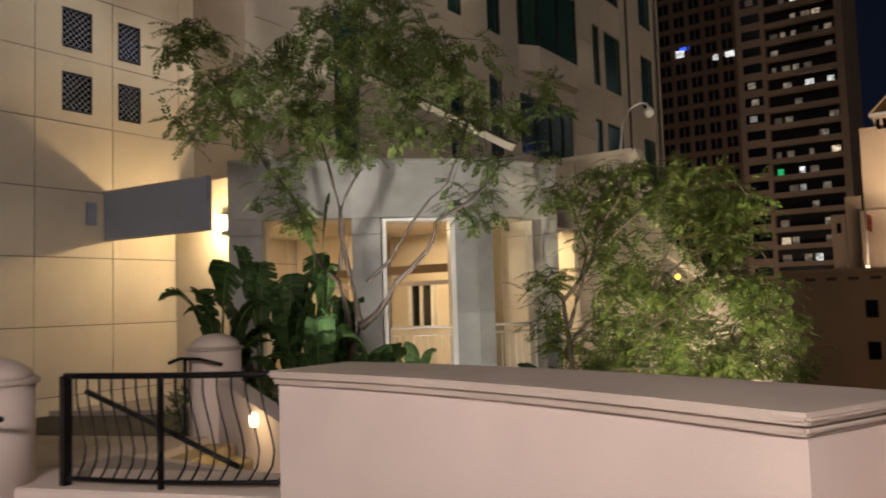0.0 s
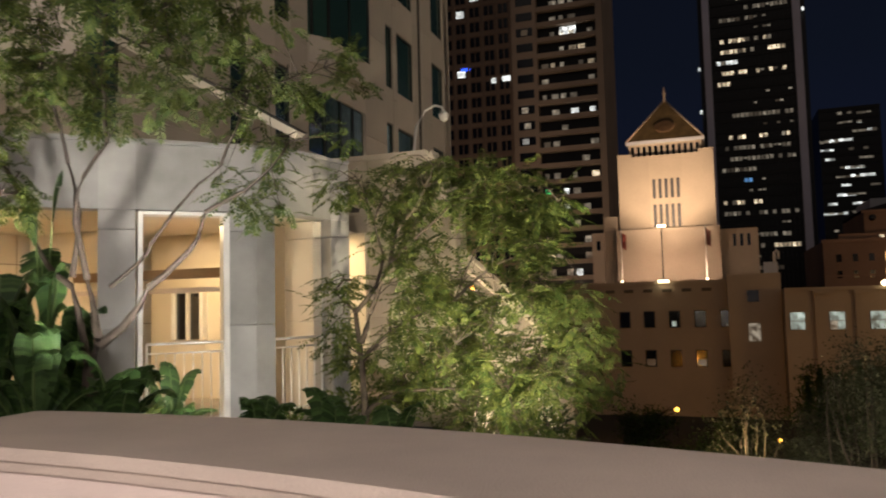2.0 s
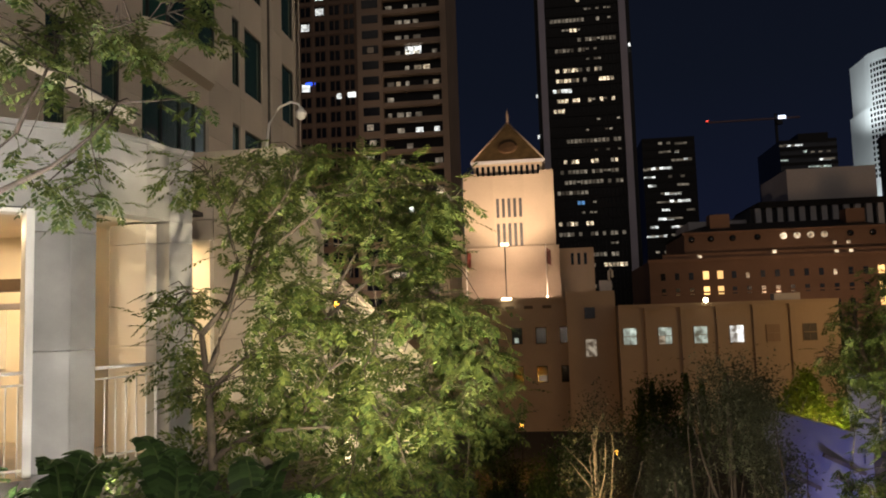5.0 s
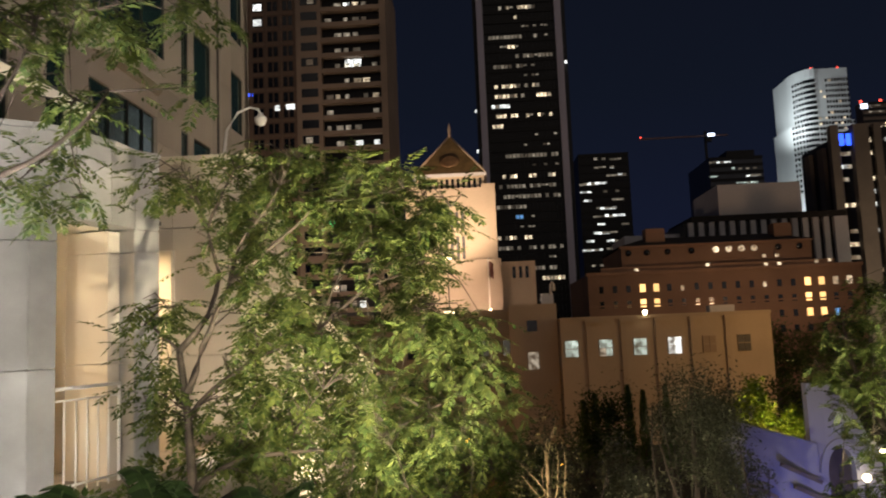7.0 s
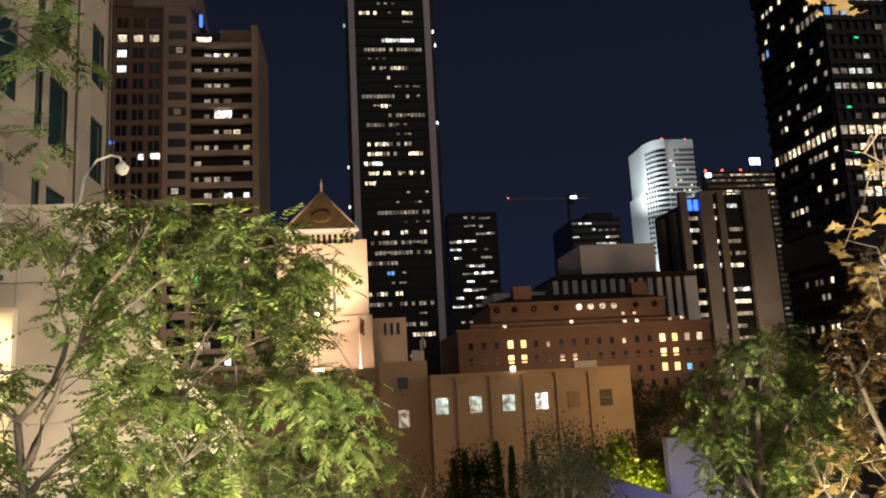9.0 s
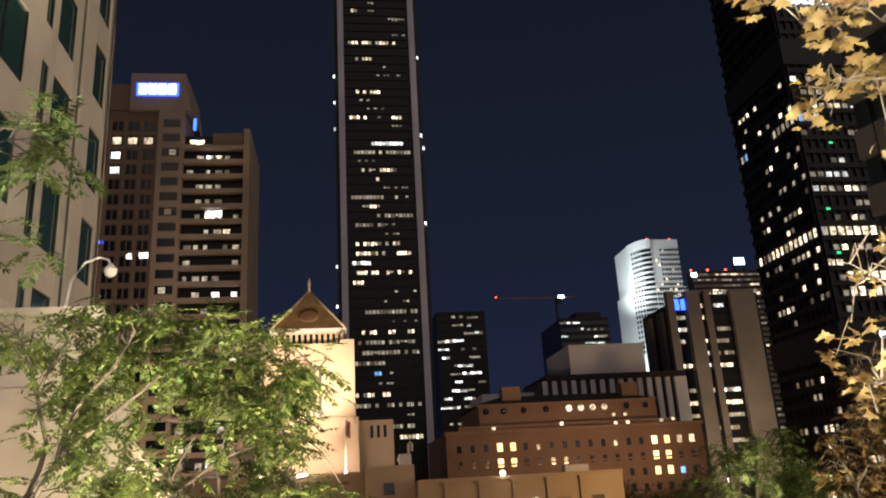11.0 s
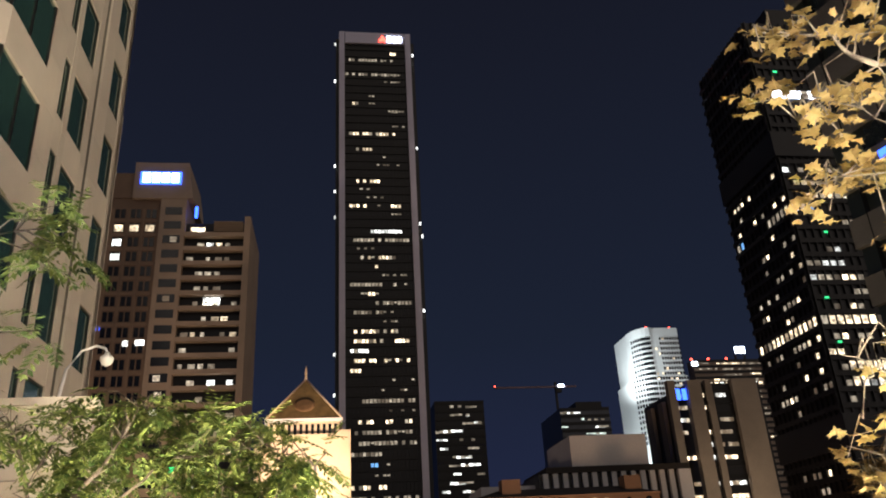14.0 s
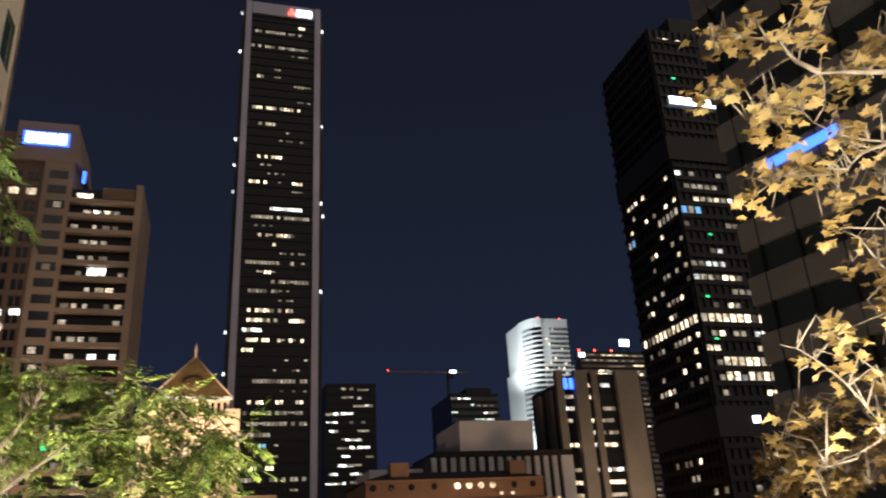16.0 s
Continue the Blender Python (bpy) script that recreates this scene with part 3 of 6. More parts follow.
white_rail((-11.2, 14.3), (-9.8, 15.55), 9, "white metal railing between the granite pillars")
white_rail((-9.28, 15.95), (-8.24, 16.92), 9, "white metal railing between the granite pillars")
white_rail((-7.75, 17.7), (-7.4, 18.95), 6, "white metal railing between the granite pillars")
# raking roof beam
rake = thing("raking_beam", "raking pale stone roof beam lit from below", "roof beam")
bm = bmesh.new()
add_box(bm, 0, 8.6, -0.12, 0.12, -0.16, 0.0)
rb = part("beam", bm, CREAM, rake)
rb.matrix_basis = pose(-7.45, 18.15, 5.0, 0, 0, 0) @ pose(0, 0, 0, 0, 210, 0)
part("flashing", boxes((0, 8.6, -0.2, 0.2, -0.2, -0.165)), ROOFDARK, rake).matrix_basis = rb.matrix_basis.copy()
# wing wall beyond the arcade
wing_wall = thing("wall_wing", "beige stone wing wall with a raking edge lit from below", "wall", kind="structure")
def side_slab(x0, x1, outline):
    """An upright slab whose outline, in y and z, is drawn looking along x."""
    bm = bmesh.new()
    a = [bm.verts.new((x0, y, z)) for y, z in outline]
    b = [bm.verts.new((x1, y, z)) for y, z in outline]
    bm.faces.new(a)
    bm.faces.new(b[::-1])
    for k in range(len(outline)):
        bm.faces.new((a[k], a[(k + 1) % len(a)], b[(k + 1) % len(a)], b[k]))
    bmesh.ops.recalc_face_normals(bm, faces=bm.faces[:])
    return bm


def front_slab(y0, y1, outline):
    """An upright slab whose outline, in x and z, is drawn looking along y."""
    bm = side_slab(0, 1, outline)
    for v in bm.verts:
        v.co = (v.co.y, y0 + (y1 - y0) * v.co.x, v.co.z)
    bmesh.ops.recalc_face_normals(bm, faces=bm.faces[:])
    return bm


for outline in ([(-10.6, -1.5), (-8.51, -1.5), (-8.51, 1.34), (-10.6, 1.34)], [(-8.49, -1.5), (-6.0, -1.5), (-6.0, 1.34), (-8.49, 1.34)], [(-10.6, 1.36), (-8.51, 1.36), (-8.51, 4.14), (-10.6, 4.14)], [(-8.49, 1.36), (-6.0, 1.36), (-6.0, 3.62), (-6.17, 4.14), (-8.49, 4.14)],
        [(-10.6, 4.16), (-8.51, 4.16), (-8.51, 5.6), (-10.6, 5.6)], [(-8.49, 4.16), (-6.18, 4.16), (-6.69, 5.6), (-8.49, 5.6)]):
    part("wall_block", front_slab(23.7, 24.1, outline), BEIGE, wing_wall)
part("wall_cap", front_slab(23.62, 24.18, [(-10.6, 5.6), (-6.66, 5.6), (-6.72, 5.75), (-10.6, 5.75)]), BEIGE, wing_wall)
part("raking_cap", front_slab(23.62, 24.18, [(-6.69, 5.60), (-6.0, 3.60), (-5.86, 3.60), (-6.6, 5.74)]), BEIGE, wing_wall)
part("wall_return", boxes((-15, -7.4, 28.6, 29, -1.5, 5.5)), BEIGE, wing_wall)
part("wall_face", boxes((-8.9, -7.95, 22.3, 22.5, -1.5, 3.5)), CREAM, wing_wall)
ramp = thing("stair_parapet", "raking pale stone stair parapet lit warm", "parapet wall", kind="structure")
for k in range(6):
    y0, y1 = 24.2 + 2.97 * k, 24.2 + 2.97 * (k + 1) - 0.015
    z0, z1 = 3.32 - 0.215 * (y0 - 24.2), 3.32 - 0.215 * (y1 - 24.2)
    part("coping", side_slab(-6.80, -6.16, [(y0, z0 - 0.14), (y1, z1 - 0.14), (y1, z1), (y0, z0)]), CREAM, ramp)
    part("coping_fascia", side_slab(-6.76, -6.2, [(y0, z0 - 0.48), (y1, z1 - 0.48), (y1, z1 - 0.14), (y0, z0 - 0.14)]), CREAM, ramp)
    part("stair_wall", side_slab(-6.72, -6.32, [(y0, -16), (y1, -16), (y1, z1 - 0.48), (y0, z0 - 0.48)]), BEIGE, ramp)

# gooseneck lamp on the wing roof
lamp_post = thing("gooseneck_lamp", "white gooseneck roof lamp with a small round shade", "lamp")
part("arm", tube([(-8.75, 27.8, 4.3), (-8.72, 27.8, 6.6), (-8.62, 27.8, 7.45), (-8.3, 27.8, 7.93), (-7.95, 27.8, 8.07), (-7.72, 27.8, 7.99), (-7.66, 27.8, 7.82)], [0.06, 0.05, 0.04, 0.035, 0.035, 0.035, 0.035], 8), WHITE_METAL, lamp_post)
sh = part("shade", lathe([(0.05, 0.12), (0.09, 0.05), (0.17, -0.02), (0.17, -0.08), (0.12, -0.2), (0.02, -0.26)], 16), WHITE_METAL, lamp_post)
sh.location = (-7.66, 27.8, 7.77)
roof_cam = thing("security_camera", "small white dome camera on the parapet", "camera", (-11.0, 14.05, 4.74))
part("base", lathe([(0.1, 0), (0.1, 0.06), (0.06, 0.1), (0.02, 0.11)], 14), WHITE_METAL, roof_cam)
part("dome", lathe([(0.12, 0.1), (0.12, 0.2), (0.09, 0.27), (0.02, 0.3)], 14), WHITE_METAL, roof_cam)

# ---- near office tower with bay windows ----
tower = thing("office_tower", "beige stone office tower with green tinted bay windows", "office tower")
TX, PITCH = -13.0, 4.45
part("core", boxes((-30, TX - 0.13, 15.5, 43.7, 4.3, 62)), GREEN_GLASS, tower, "green tinted glass core")
ROWS = [6.95 + PITCH * k for k in range(13)]
# stone piers
for y0, y1 in ((43.35, 44.1), (40.2, 41.55), (38.95, 39.6), (36.42, 36.9), (33.4, 35.6), (27.4, 28.6), (24.8, 26.4), (19.4, 23.9), (15.5, 18.3)):
    course = finish(boxes((-0.13, 0.0, 0, y1 - y0, 0, PITCH / 2 - 0.022)), BEIGE, "pier_stone")
    for k in range(26):
        ob = new("pier_stone", course)
        ob.parent, ob.location = tower, (TX, y0, 4.3 + PITCH / 2 * k)
part("south_wall", boxes((-30, TX, 15.2, 15.5, 4.3, 62)), BEIGE, tower)
part("corner_wall", boxes((-30, TX, 43.7, 44.1, 4.3, 62)), BEIGE, tower)
part("corner_slot", boxes((TX - 0.13, TX - 0.1, 39.6, 40.2, 4.3, 62)), DARK_GLASS, tower)
span_meshes = {}
for y0, y1 in ((41.55, 43.35), (35.6, 36.42), (36.9, 38.95), (26.4, 27.4), (23.9, 24.8), (18.3, 19.4)):
    for z in ROWS:
        key = round(y1 - y0, 3)
        if key not in span_meshes:
            span_meshes[key] = finish(boxes((-0.13, -0.015, 0, key, 0, PITCH - 2.85)), BEIGE, "spandrel")
        ob = new("spandrel", span_meshes[key])
        ob.parent, ob.location = tower, (TX, y0, z + 2.85)
        if key not in panel_meshes:
            panel_meshes[key] = finish(boxes((-0.128, -0.07, 0, 0.06, 0, 2.85), (-0.128, -0.07, key - 0.06, key, 0, 2.85), (-0.128, -0.07, 0.06, key - 0.06, 2.79, 2.85), (-0.128, -0.07, 0.06, key - 0.06, 0.0, 0.06)), FRAME, "window_frame")
        ob = new("window_frame", panel_meshes[key])
        ob.parent, ob.location = tower, (TX, y0, z)
# projecting bay
BAY = [(28.6, 0.0), (29.3, 0.5), (32.7, 0.5), (33.4, 0.0)]
plan = [(TX + d - 0.03, y) for y, d in BAY] + [(TX - 0.6, 33.4), (TX - 0.6, 28.6)]
plan_s = [(TX + d + 0.06, y) for y, d in BAY] + [(TX - 0.6, 33.4), (TX - 0.6, 28.6)]
gm = finish(prism(plan, 0, 2.85), GREEN_GLASS, "bay_glass")
sm = finish(prism(plan_s, 0, PITCH - 2.85), BEIGE, "bay_spandrel")
mm = finish(boxes((-0.06, 0.02, -0.05, 0.05, 0, 2.85)), FRAME, "bay_mullion")
for z in [11.4 + PITCH * k for k in range(12)]:
    for nm, me, dz in (("bay_window", gm, 0), ("bay_spandrel", sm, 2.85)):
        ob = new(nm, me)
        ob.parent, ob.location = tower, (0, 0, z + dz)
    for y, d in ((28.75, 0.1), (29.3, 0.5), (31.0, 0.5), (32.7, 0.5), (33.25, 0.1)):
        ob = new("bay_mullion", mm)
        ob.parent, ob.location = tower, (TX + d, y, z)
part("bay_foot", prism(plan_s, 10.4, 11.4), BEIGE, tower)
part("low_lintel", boxes((TX - 0.128, TX, 28.6, 33.4, 9.6, 10.4)), BEIGE, tower)
part("low_window", boxes((TX - 0.12, TX - 0.09, 28.9, 33.1, 7.2, 9.6)), GREEN_GLASS, tower)
part("low_pier", boxes((TX - 0.128, TX, 28.6, 33.4, 4.3, 7.2)), BEIGE, tower)
for yv in (29.9, 31.2, 32.3):
    part("low_mullion", boxes((TX - 0.09, TX - 0.04, yv - 0.05, yv + 0.05, 7.2, 9.6)), FRAME, tower)
part("return_slab", boxes((-22, -13.6, 44.15, 46.2, 4.3, 27.0)), BEIGE, tower)
# lit interior seen at the foot of the tower
for y, z, m in ((36.2, 7.9, WIN_WHITE), (37.1, 7.8, WIN_BLUE), (37.7, 8.2, WIN_WHITE)):
    part("lit_window", boxes((TX - 0.125, TX - 0.1, y, y + 0.55, z, z + 0.35)), m, tower)
# ---- far buildings: helpers ----
pane_meshes = {}


def pane(parent, mat, x, y, z, w, h, side="front", name="window"):
    """One window, a thin box on a face that looks along -y (front) or -x (side)."""
    key = (mat.name, round(w, 2), round(h, 2), side)
    if key not in pane_meshes:
        bm = boxes((0, w, -0.1, 0.0, 0, h)) if side == "front" else boxes((-0.1, 0.0, 0, w, 0, h))
        pane_meshes[key] = finish(bm, mat, name)
    ob = new(name, pane_meshes[key])
    ob.parent, ob.location = parent, (x, y, z)
    return ob


def repeat(parent, name, mesh, places, label=""):
    for p in places:
        ob = new(name, mesh)
        ob.parent, ob.location = parent, p


def lit_run(parent, rng, a, b, z, fixed, pitch, h, mat, fill=0.75, side="front"):
    n = max(1, int((b - a) / pitch))
    for k in range(n):
        if rng.random() < fill:
            u = a + k * pitch
            m = mat if rng.random() < 0.8 else WIN_DIM
            if side == "front":
                pane(parent, m, u, fixed, z, pitch * 0.92, h)
            else:
                pane(parent, m, fixed, u, z, pitch * 0.88, h, "side")


# ---- library ----
lib = thing("library", "floodlit limestone library with a tiled pyramid roof", "library")
part("tower_shaft", boxes((-14.75, 0.9, 140.5, 156, 13, 26.4)), LIMESTONE, lib)
for b in ((-14.75, -9.55, 140, 140.5, 13, 26.4), (-4.2, 0.9, 140, 140.5, 13, 26.4), (-9.55, -4.2, 140, 140.5, 22.35, 26.4), (-9.55, -4.2, 140, 140.5, 18.0, 19.0), (-9.55, -4.2, 140, 140.5, 13, 14.0)):
    part("tower_facing", boxes(b), LIMESTONE, lib)
for k in range(6):
    part("slit_pier", boxes((-9.55 + 0.98 * k, -9.55 + 0.98 * k + 0.46, 139.98, 140.5, 14.0, 22.35)), LIMESTONE, lib)
for k in range(5):
    for z0, z1 in ((14.0, 18.0), (19.0, 22.35)):
        part("slit_window", boxes((-9.09 + 0.98 * k, -8.57 + 0.98 * k, 140.3, 140.4, z0, z1)), SLIT_GRILLE, lib)
part("corner_pylon", boxes((-14.75, -12.3, 140.02, 142.5, 26.4, 26.9)), LIMESTONE, lib)
part("corner_pylon", boxes((-1.5, 0.9, 140.02, 142.5, 26.4, 27.0)), LIMESTONE, lib)
part("belvedere", boxes((-12.9, -0.9, 141.5, 153.5, 26.4, 28.7)), LIMESTONE, lib)
for k in range(12):
    part("belvedere_opening", boxes((-12.5 + 0.97 * k, -12.0 + 0.97 * k, 141.42, 141.6, 26.6, 28.3)), DARK_GLASS, lib)
part("belvedere_cornice", boxes((-13.4, -0.4, 141.0, 154.0, 28.7, 29.25)), WHITEWALL, lib)
bm = bmesh.new()
pv = [bm.verts.new(p) for p in ((-13.2, 141.2, 29.25), (-0.6, 141.2, 29.25), (-0.6, 153.8, 29.25), (-13.2, 153.8, 29.25), (-6.9, 147.5, 37.5))]
for f in ((0, 1, 4), (1, 2, 4), (2, 3, 4), (3, 0, 4), (3, 2, 1, 0)):
    bm.faces.new([pv[k] for k in f])
part("pyramid_roof", bm, PYRAMID, lib, "gilded tile pyramid roof with a sunburst")
sun = part("sunburst", lathe([(0.0, 0.0), (1.75, 0.0), (1.75, 0.14), (1.2, 0.2), (0.0, 0.22)], 28), material("copper_tile", (0.34, 0.20, 0.10), 0.5, 0.2, 0.2, 1, 0.05, 8), lib)
sun.matrix_basis = pose(-6.9, 143.22, 31.95, 52.6, 0, 0)
for s in (-1, 1):
    a, b = Vector((-6.9 + s * 6.3, 141.15, 29.3)), Vector((-6.9, 147.45, 37.6))
    part("hip_rib", tube([a, b], 0.16, 6), LIMESTONE, lib)
part("finial", tube([(-6.9, 147.5, 37.2), (-6.9, 147.5, 38.3), (-6.9, 147.5, 38.7), (-6.9, 147.5, 40.1)], [0.35, 0.18, 0.30, 0.05], 8), LIMESTONE, lib)
part("middle_block", boxes((-15.2, 1.35, 138, 158, 4, 13.7)), LIMESTONE, lib)
part("side_block", boxes((-17.6, -15.2, 141, 158, 4, 16.4), (-19.6, -17.6, 140, 158, 4, 13.6)), LIMESTONE, lib)
part("side_block", boxes((1.35, 7.2, 141, 158, 4, 13.3)), LIMESTONE, lib)
for k in range(3):
    part("slit_window", boxes((3.3 + 1.1 * k, 3.8 + 1.1 * k, 140.9, 141.02, 10.4, 12.4)), DARK_GLASS, lib)
part("slit_window", boxes((-18.8, -18.2, 139.9, 140.02, 10.6, 12.2)), DARK_GLASS, lib)
part("podium", boxes((-26, 9.35, 130, 158, -16, 4.7)), LIMESTONE, lib)
part("podium_cornice", boxes((-26, 9.35, 129.75, 130.0, 4.2, 4.75)), LIMESTONE, lib)
part("corner_block", boxes((1.9, 9.3, 128.6, 130.0, -16, 5.4)), LIMESTONE, lib)
part("wing", boxes((9.4, 40.4, 125, 158, -16, 2.95)), LIMESTONE, lib)
part("wing_cornice", boxes((9.4, 40.45, 124.8, 125.0, 2.55, 3.05)), LIMESTONE, lib)
for k in range(5):
    x = 13.2 + 5.1 * k
    part("pilaster", boxes((x, x + 0.7, 124.6, 125, -12, 2.1)), LIMESTONE, lib)
    part("pilaster_cap", boxes((x - 0.1, x + 2.2, 124.4, 124.8, 2.05, 2.5)), LIMESTONE, lib)
for k in range(6):
    x = 10.0 + 5.07 * k
    w = part("window", boxes((x - 0.06, x + 1.9, 124.9, 125.0, -2.92, -0.30)), LIMESTONE, lib)
    for i in range(2):
        for j in range(2):
            part("pane", boxes((x + 0.95 * i, x + 0.9 + 0.95 * i, 124.82, 124.9, -2.85 + 1.25 * j, -1.68 + 1.25 * j)), (WIN_COOL, WIN_COOL, WIN_COOL, WIN_WHITE, TAN, SLIT_GRILLE)[k] if not (k == 1 and j == 0 and i == 0) else WIN_DIM, w)
for z, lits in ((-2.4, (2,)), (-8.4, (1, 3))):
    for k in range(7):
        x = -14.2 + 3.75 * k
        if x > 1.5:
            continue
        w = part("window", boxes((x - 0.1, x + 1.6, 129.9, 130.0, z - 0.12, z + 2.5)), JOINT, lib)
        part("pane", boxes((x, x + 1.5, 129.82, 129.9, z, z + 2.38)), DARK_GLASS, w)
        if k in lits:
            part("pane", boxes((x + 0.35, x + 1.0, 129.74, 129.82, z + 0.1, z + 0.9)) if z > -5 else boxes((x + 0.1, x + 1.4, 129.74, 129.82, z + 0.1, z + 1.1)), WIN_COOL if z > -5 else WIN_DIM, w)
part("corner_window", boxes((4.6, 6.2, 128.5, 128.6, 1.2, 2.9)), DARK_GLASS, lib)
part("corner_window", boxes((4.6, 6.2, 128.5, 128.6, -4.6, -2.0)), WIN_DIM, lib)
for k in range(9):
    part("belt_slot", boxes((-25 + 2.9 * k, -23.6 + 2.9 * k, 129.7, 129.76, 3.0, 3.5)), JOINT, lib)
roof_box = thing("roof_vent", "white rooftop vent box with a hooped duct", "roof vent")
part("box", boxes((7.4, 9.3, 133, 134.5, 4.7, 7.2)), WHITEWALL, roof_box)
part("duct", tube([(8.9, 133, 7.0), (8.9, 133, 8.6), (9.15, 133, 9.1), (9.45, 133, 8.6), (9.45, 133, 7.6)], 0.2, 8), WHITEWALL, roof_box)
plant = thing("roof_plant", "grey rooftop plant cabinet", "roof plant")
part("cabinet", boxes((32.5, 36.2, 128, 130, 2.95, 4.1)), WHITEWALL, plant)
for x, c in ((-13.9, (0.30, 0.07, 0.05)), (-0.9, (0.28, 0.12, 0.10))):
    fp = thing("flagpole", "tall flagpole with a hanging flag", "flagpole", group="library flagpoles")
    part("pole", tube([(x, 133, 4.6), (x, 133, 13.4)], 0.09, 6), WHITE_METAL, fp)
    bm = bmesh.new()
    fv = [[bm.verts.new((x + 0.1 + 0.14 * i, 133 + 0.12 * math.sin(i * 1.4 + j), 12.9 - 0.42 * j - 0.10 * i)) for i in range(6)] for j in range(7)]
    for j in range(6):
        for i in range(5):
            bm.faces.new((fv[j][i], fv[j + 1][i], fv[j + 1][i + 1], fv[j][i + 1]))
    part("flag", bm, material("flag_cloth", c, 0.8), fp)
    up = thing("uplight", "small floodlight at the foot of a flagpole", "floodlight", group="library uplights")
    part("lens", boxes((x - 0.18, x + 0.18, 132.2, 132.5, 4.7, 5.0)), LAMP_GLASS, up)
mast = thing("lamp_mast", "slim lamp mast with a wide glowing head", "lamp", group="library lamps")
part("pole", tube([(-7.3, 129.2, 4.3), (-7.3, 129.2, 13.2)], 0.09, 6), FRAME, mast)
part("head", boxes((-7.9, -6.7, 129.0, 129.4, 13.1, 13.45)), LAMP_GLASS, mast)
part("base_light", boxes((-8.1, -6.6, 129.0, 129.4, 4.5, 4.85)), LAMP_GLASS, mast)
bulb = thing("roof_lamp", "bright round lamp on the library wing roof", "lamp", (22.0, 124.6, 3.4), "library lamps")
part("globe", lathe([(0.01, -0.4), (0.3, -0.28), (0.4, 0), (0.3, 0.28), (0.01, 0.4)], 12), LAMP_GLASS, bulb)

# ---- hotel block of three parts ----
hotel = thing("hotel_tower", "brown precast hotel tower with balconies and a lit crown sign", "tower block")
part("window_wing", boxes((-86, -57, 240, 268, -16, 121.5)), BROWN, hotel)
part("core_shaft", boxes((-57, -49, 238.6, 268, -16, 121)), TAN, hotel)
part("balcony_wing", boxes((-49, -30.5, 240.6, 268, -16, 113)), DARKBODY, hotel)
part("end_wall", boxes((-30.5, -28.6, 237.8, 268, -16, 114.4)), TAN, hotel)
bm = bmesh.new()
cv = [bm.verts.new(p) for p in ((-66, 238.4, 121), (-47.2, 238.4, 121), (-49.2, 238.4, 134), (-66, 238.4, 134), (-66, 262, 121), (-47.2, 262, 121), (-49.2, 262, 134), (-66, 262, 134))]
for f in ((0, 1, 2, 3), (7, 6, 5, 4), (0, 4, 5, 1), (1, 5, 6, 2), (2, 6, 7, 3), (3, 7, 4, 0)):
    bm.faces.new([cv[k] for k in f])
part("crown", bm, TAN, hotel)
part("crown_wing", boxes((-86, -66, 239.5, 262, 121.5, 130.5)), BROWN, hotel)
sign = part("sign_band", boxes((-64.0, -51.3, 238.0, 238.3, 126.0, 130.4)), SIGN_BLUE, hotel, "glowing blue sign board")
for k in range(4):
    part("sign_bar", boxes((-63.2 + 2.95 * k, -60.9 + 2.95 * k, 237.8, 237.98, 126.5, 129.9)), SIGN_WHITE, hotel, "glowing white sign bar")
part("blue_fin", boxes((-46.2, -45.3, 238.2, 238.6, 114.0, 118.0)), SIGN_BLUE, hotel)
rng = random.Random(11)
dw = finish(boxes((0, 1.35, -0.12, 0, 0, 3.0)), DARK_GLASS, "window")
mul = finish(boxes((0, 0.75, -0.5, 0, -130, 0)), BROWN, "fin")
spn = finish(boxes((0, 29, -0.3, 0, 0, 1.1)), BROWN, "sill_band")
for k in range(25):
    z = 114.6 - 4.95 * k
    repeat(hotel, "sill_band", spn, [(-86, 240, z - 1.5)])
    for i in range(6):
        x = -85.2 + 4.75 * i
        repeat(hotel, "window", dw, [(x, 240, z), (x + 1.75, 240, z)])
        r = rng.random()
        if k == 1 and i > 1 or r < 0.05:
            pane(hotel, WIN_WARM if k == 1 else WIN_WHITE, x + 0.2, 239.85, z + 0.2, 2.6, 2.2)
for i in range(7):
    repeat(hotel, "fin", mul, [(-86.3 + 4.75 * i, 240, 118)])
wide = finish(boxes((0, 5.2, -0.12, 0, 0, 2.6)), DARK_GLASS, "window_strip")
for k in range(24):
    z = 115.2 - 4.95 * k
    repeat(hotel, "window_strip", wide, [(-55.4, 238.6, z)])
    if rng.random() < 0.3:
        pane(hotel, rng.choice((WIN_DIM, WIN_WHITE, WIN_DIM)), -55 + rng.random() * 2, 238.45, z + 0.3, 2.0, 1.8)
slab = finish(boxes((0, 18.5, -2.0, 0.6, -0.35, 0.0), (0, 18.5, -2.0, -1.9, 0, 1.0)), TAN, "balcony")
for k in range(24):
    z = 108.0 - 4.95 * k
    repeat(hotel, "balcony", slab, [(-49, 240.0, z)])
    for i in range(6):
        r = rng.random()
        if r < 0.52:
            pane(hotel, WIN_WARM if r < 0.08 else WIN_WHITE if r < 0.16 else WIN_GREEN if r < 0.175 else WIN_DIM, -48 + 2.9 * i, 240.5, z + 1.1, 1.2 + 1.2 * rng.random(), 2.0)
pane(hotel, WIN_WHITE, -42, 240.5, 85.2, 5.0, 2.4)
pane(hotel, WIN_WARM, -47.5, 240.5, 109.2, 4.5, 2.4)
for x, z, w, m in ((-64.2, 72.2, 1.6, WIN_WHITE), (-60.6, 72.4, 2.6, WIN_WHITE), (-74.2, 77.2, 3.0, SIGN_BLUE)):
    pane(hotel, m, x, 239.7, z, w, 1.7 if m != SIGN_BLUE else 0.9)
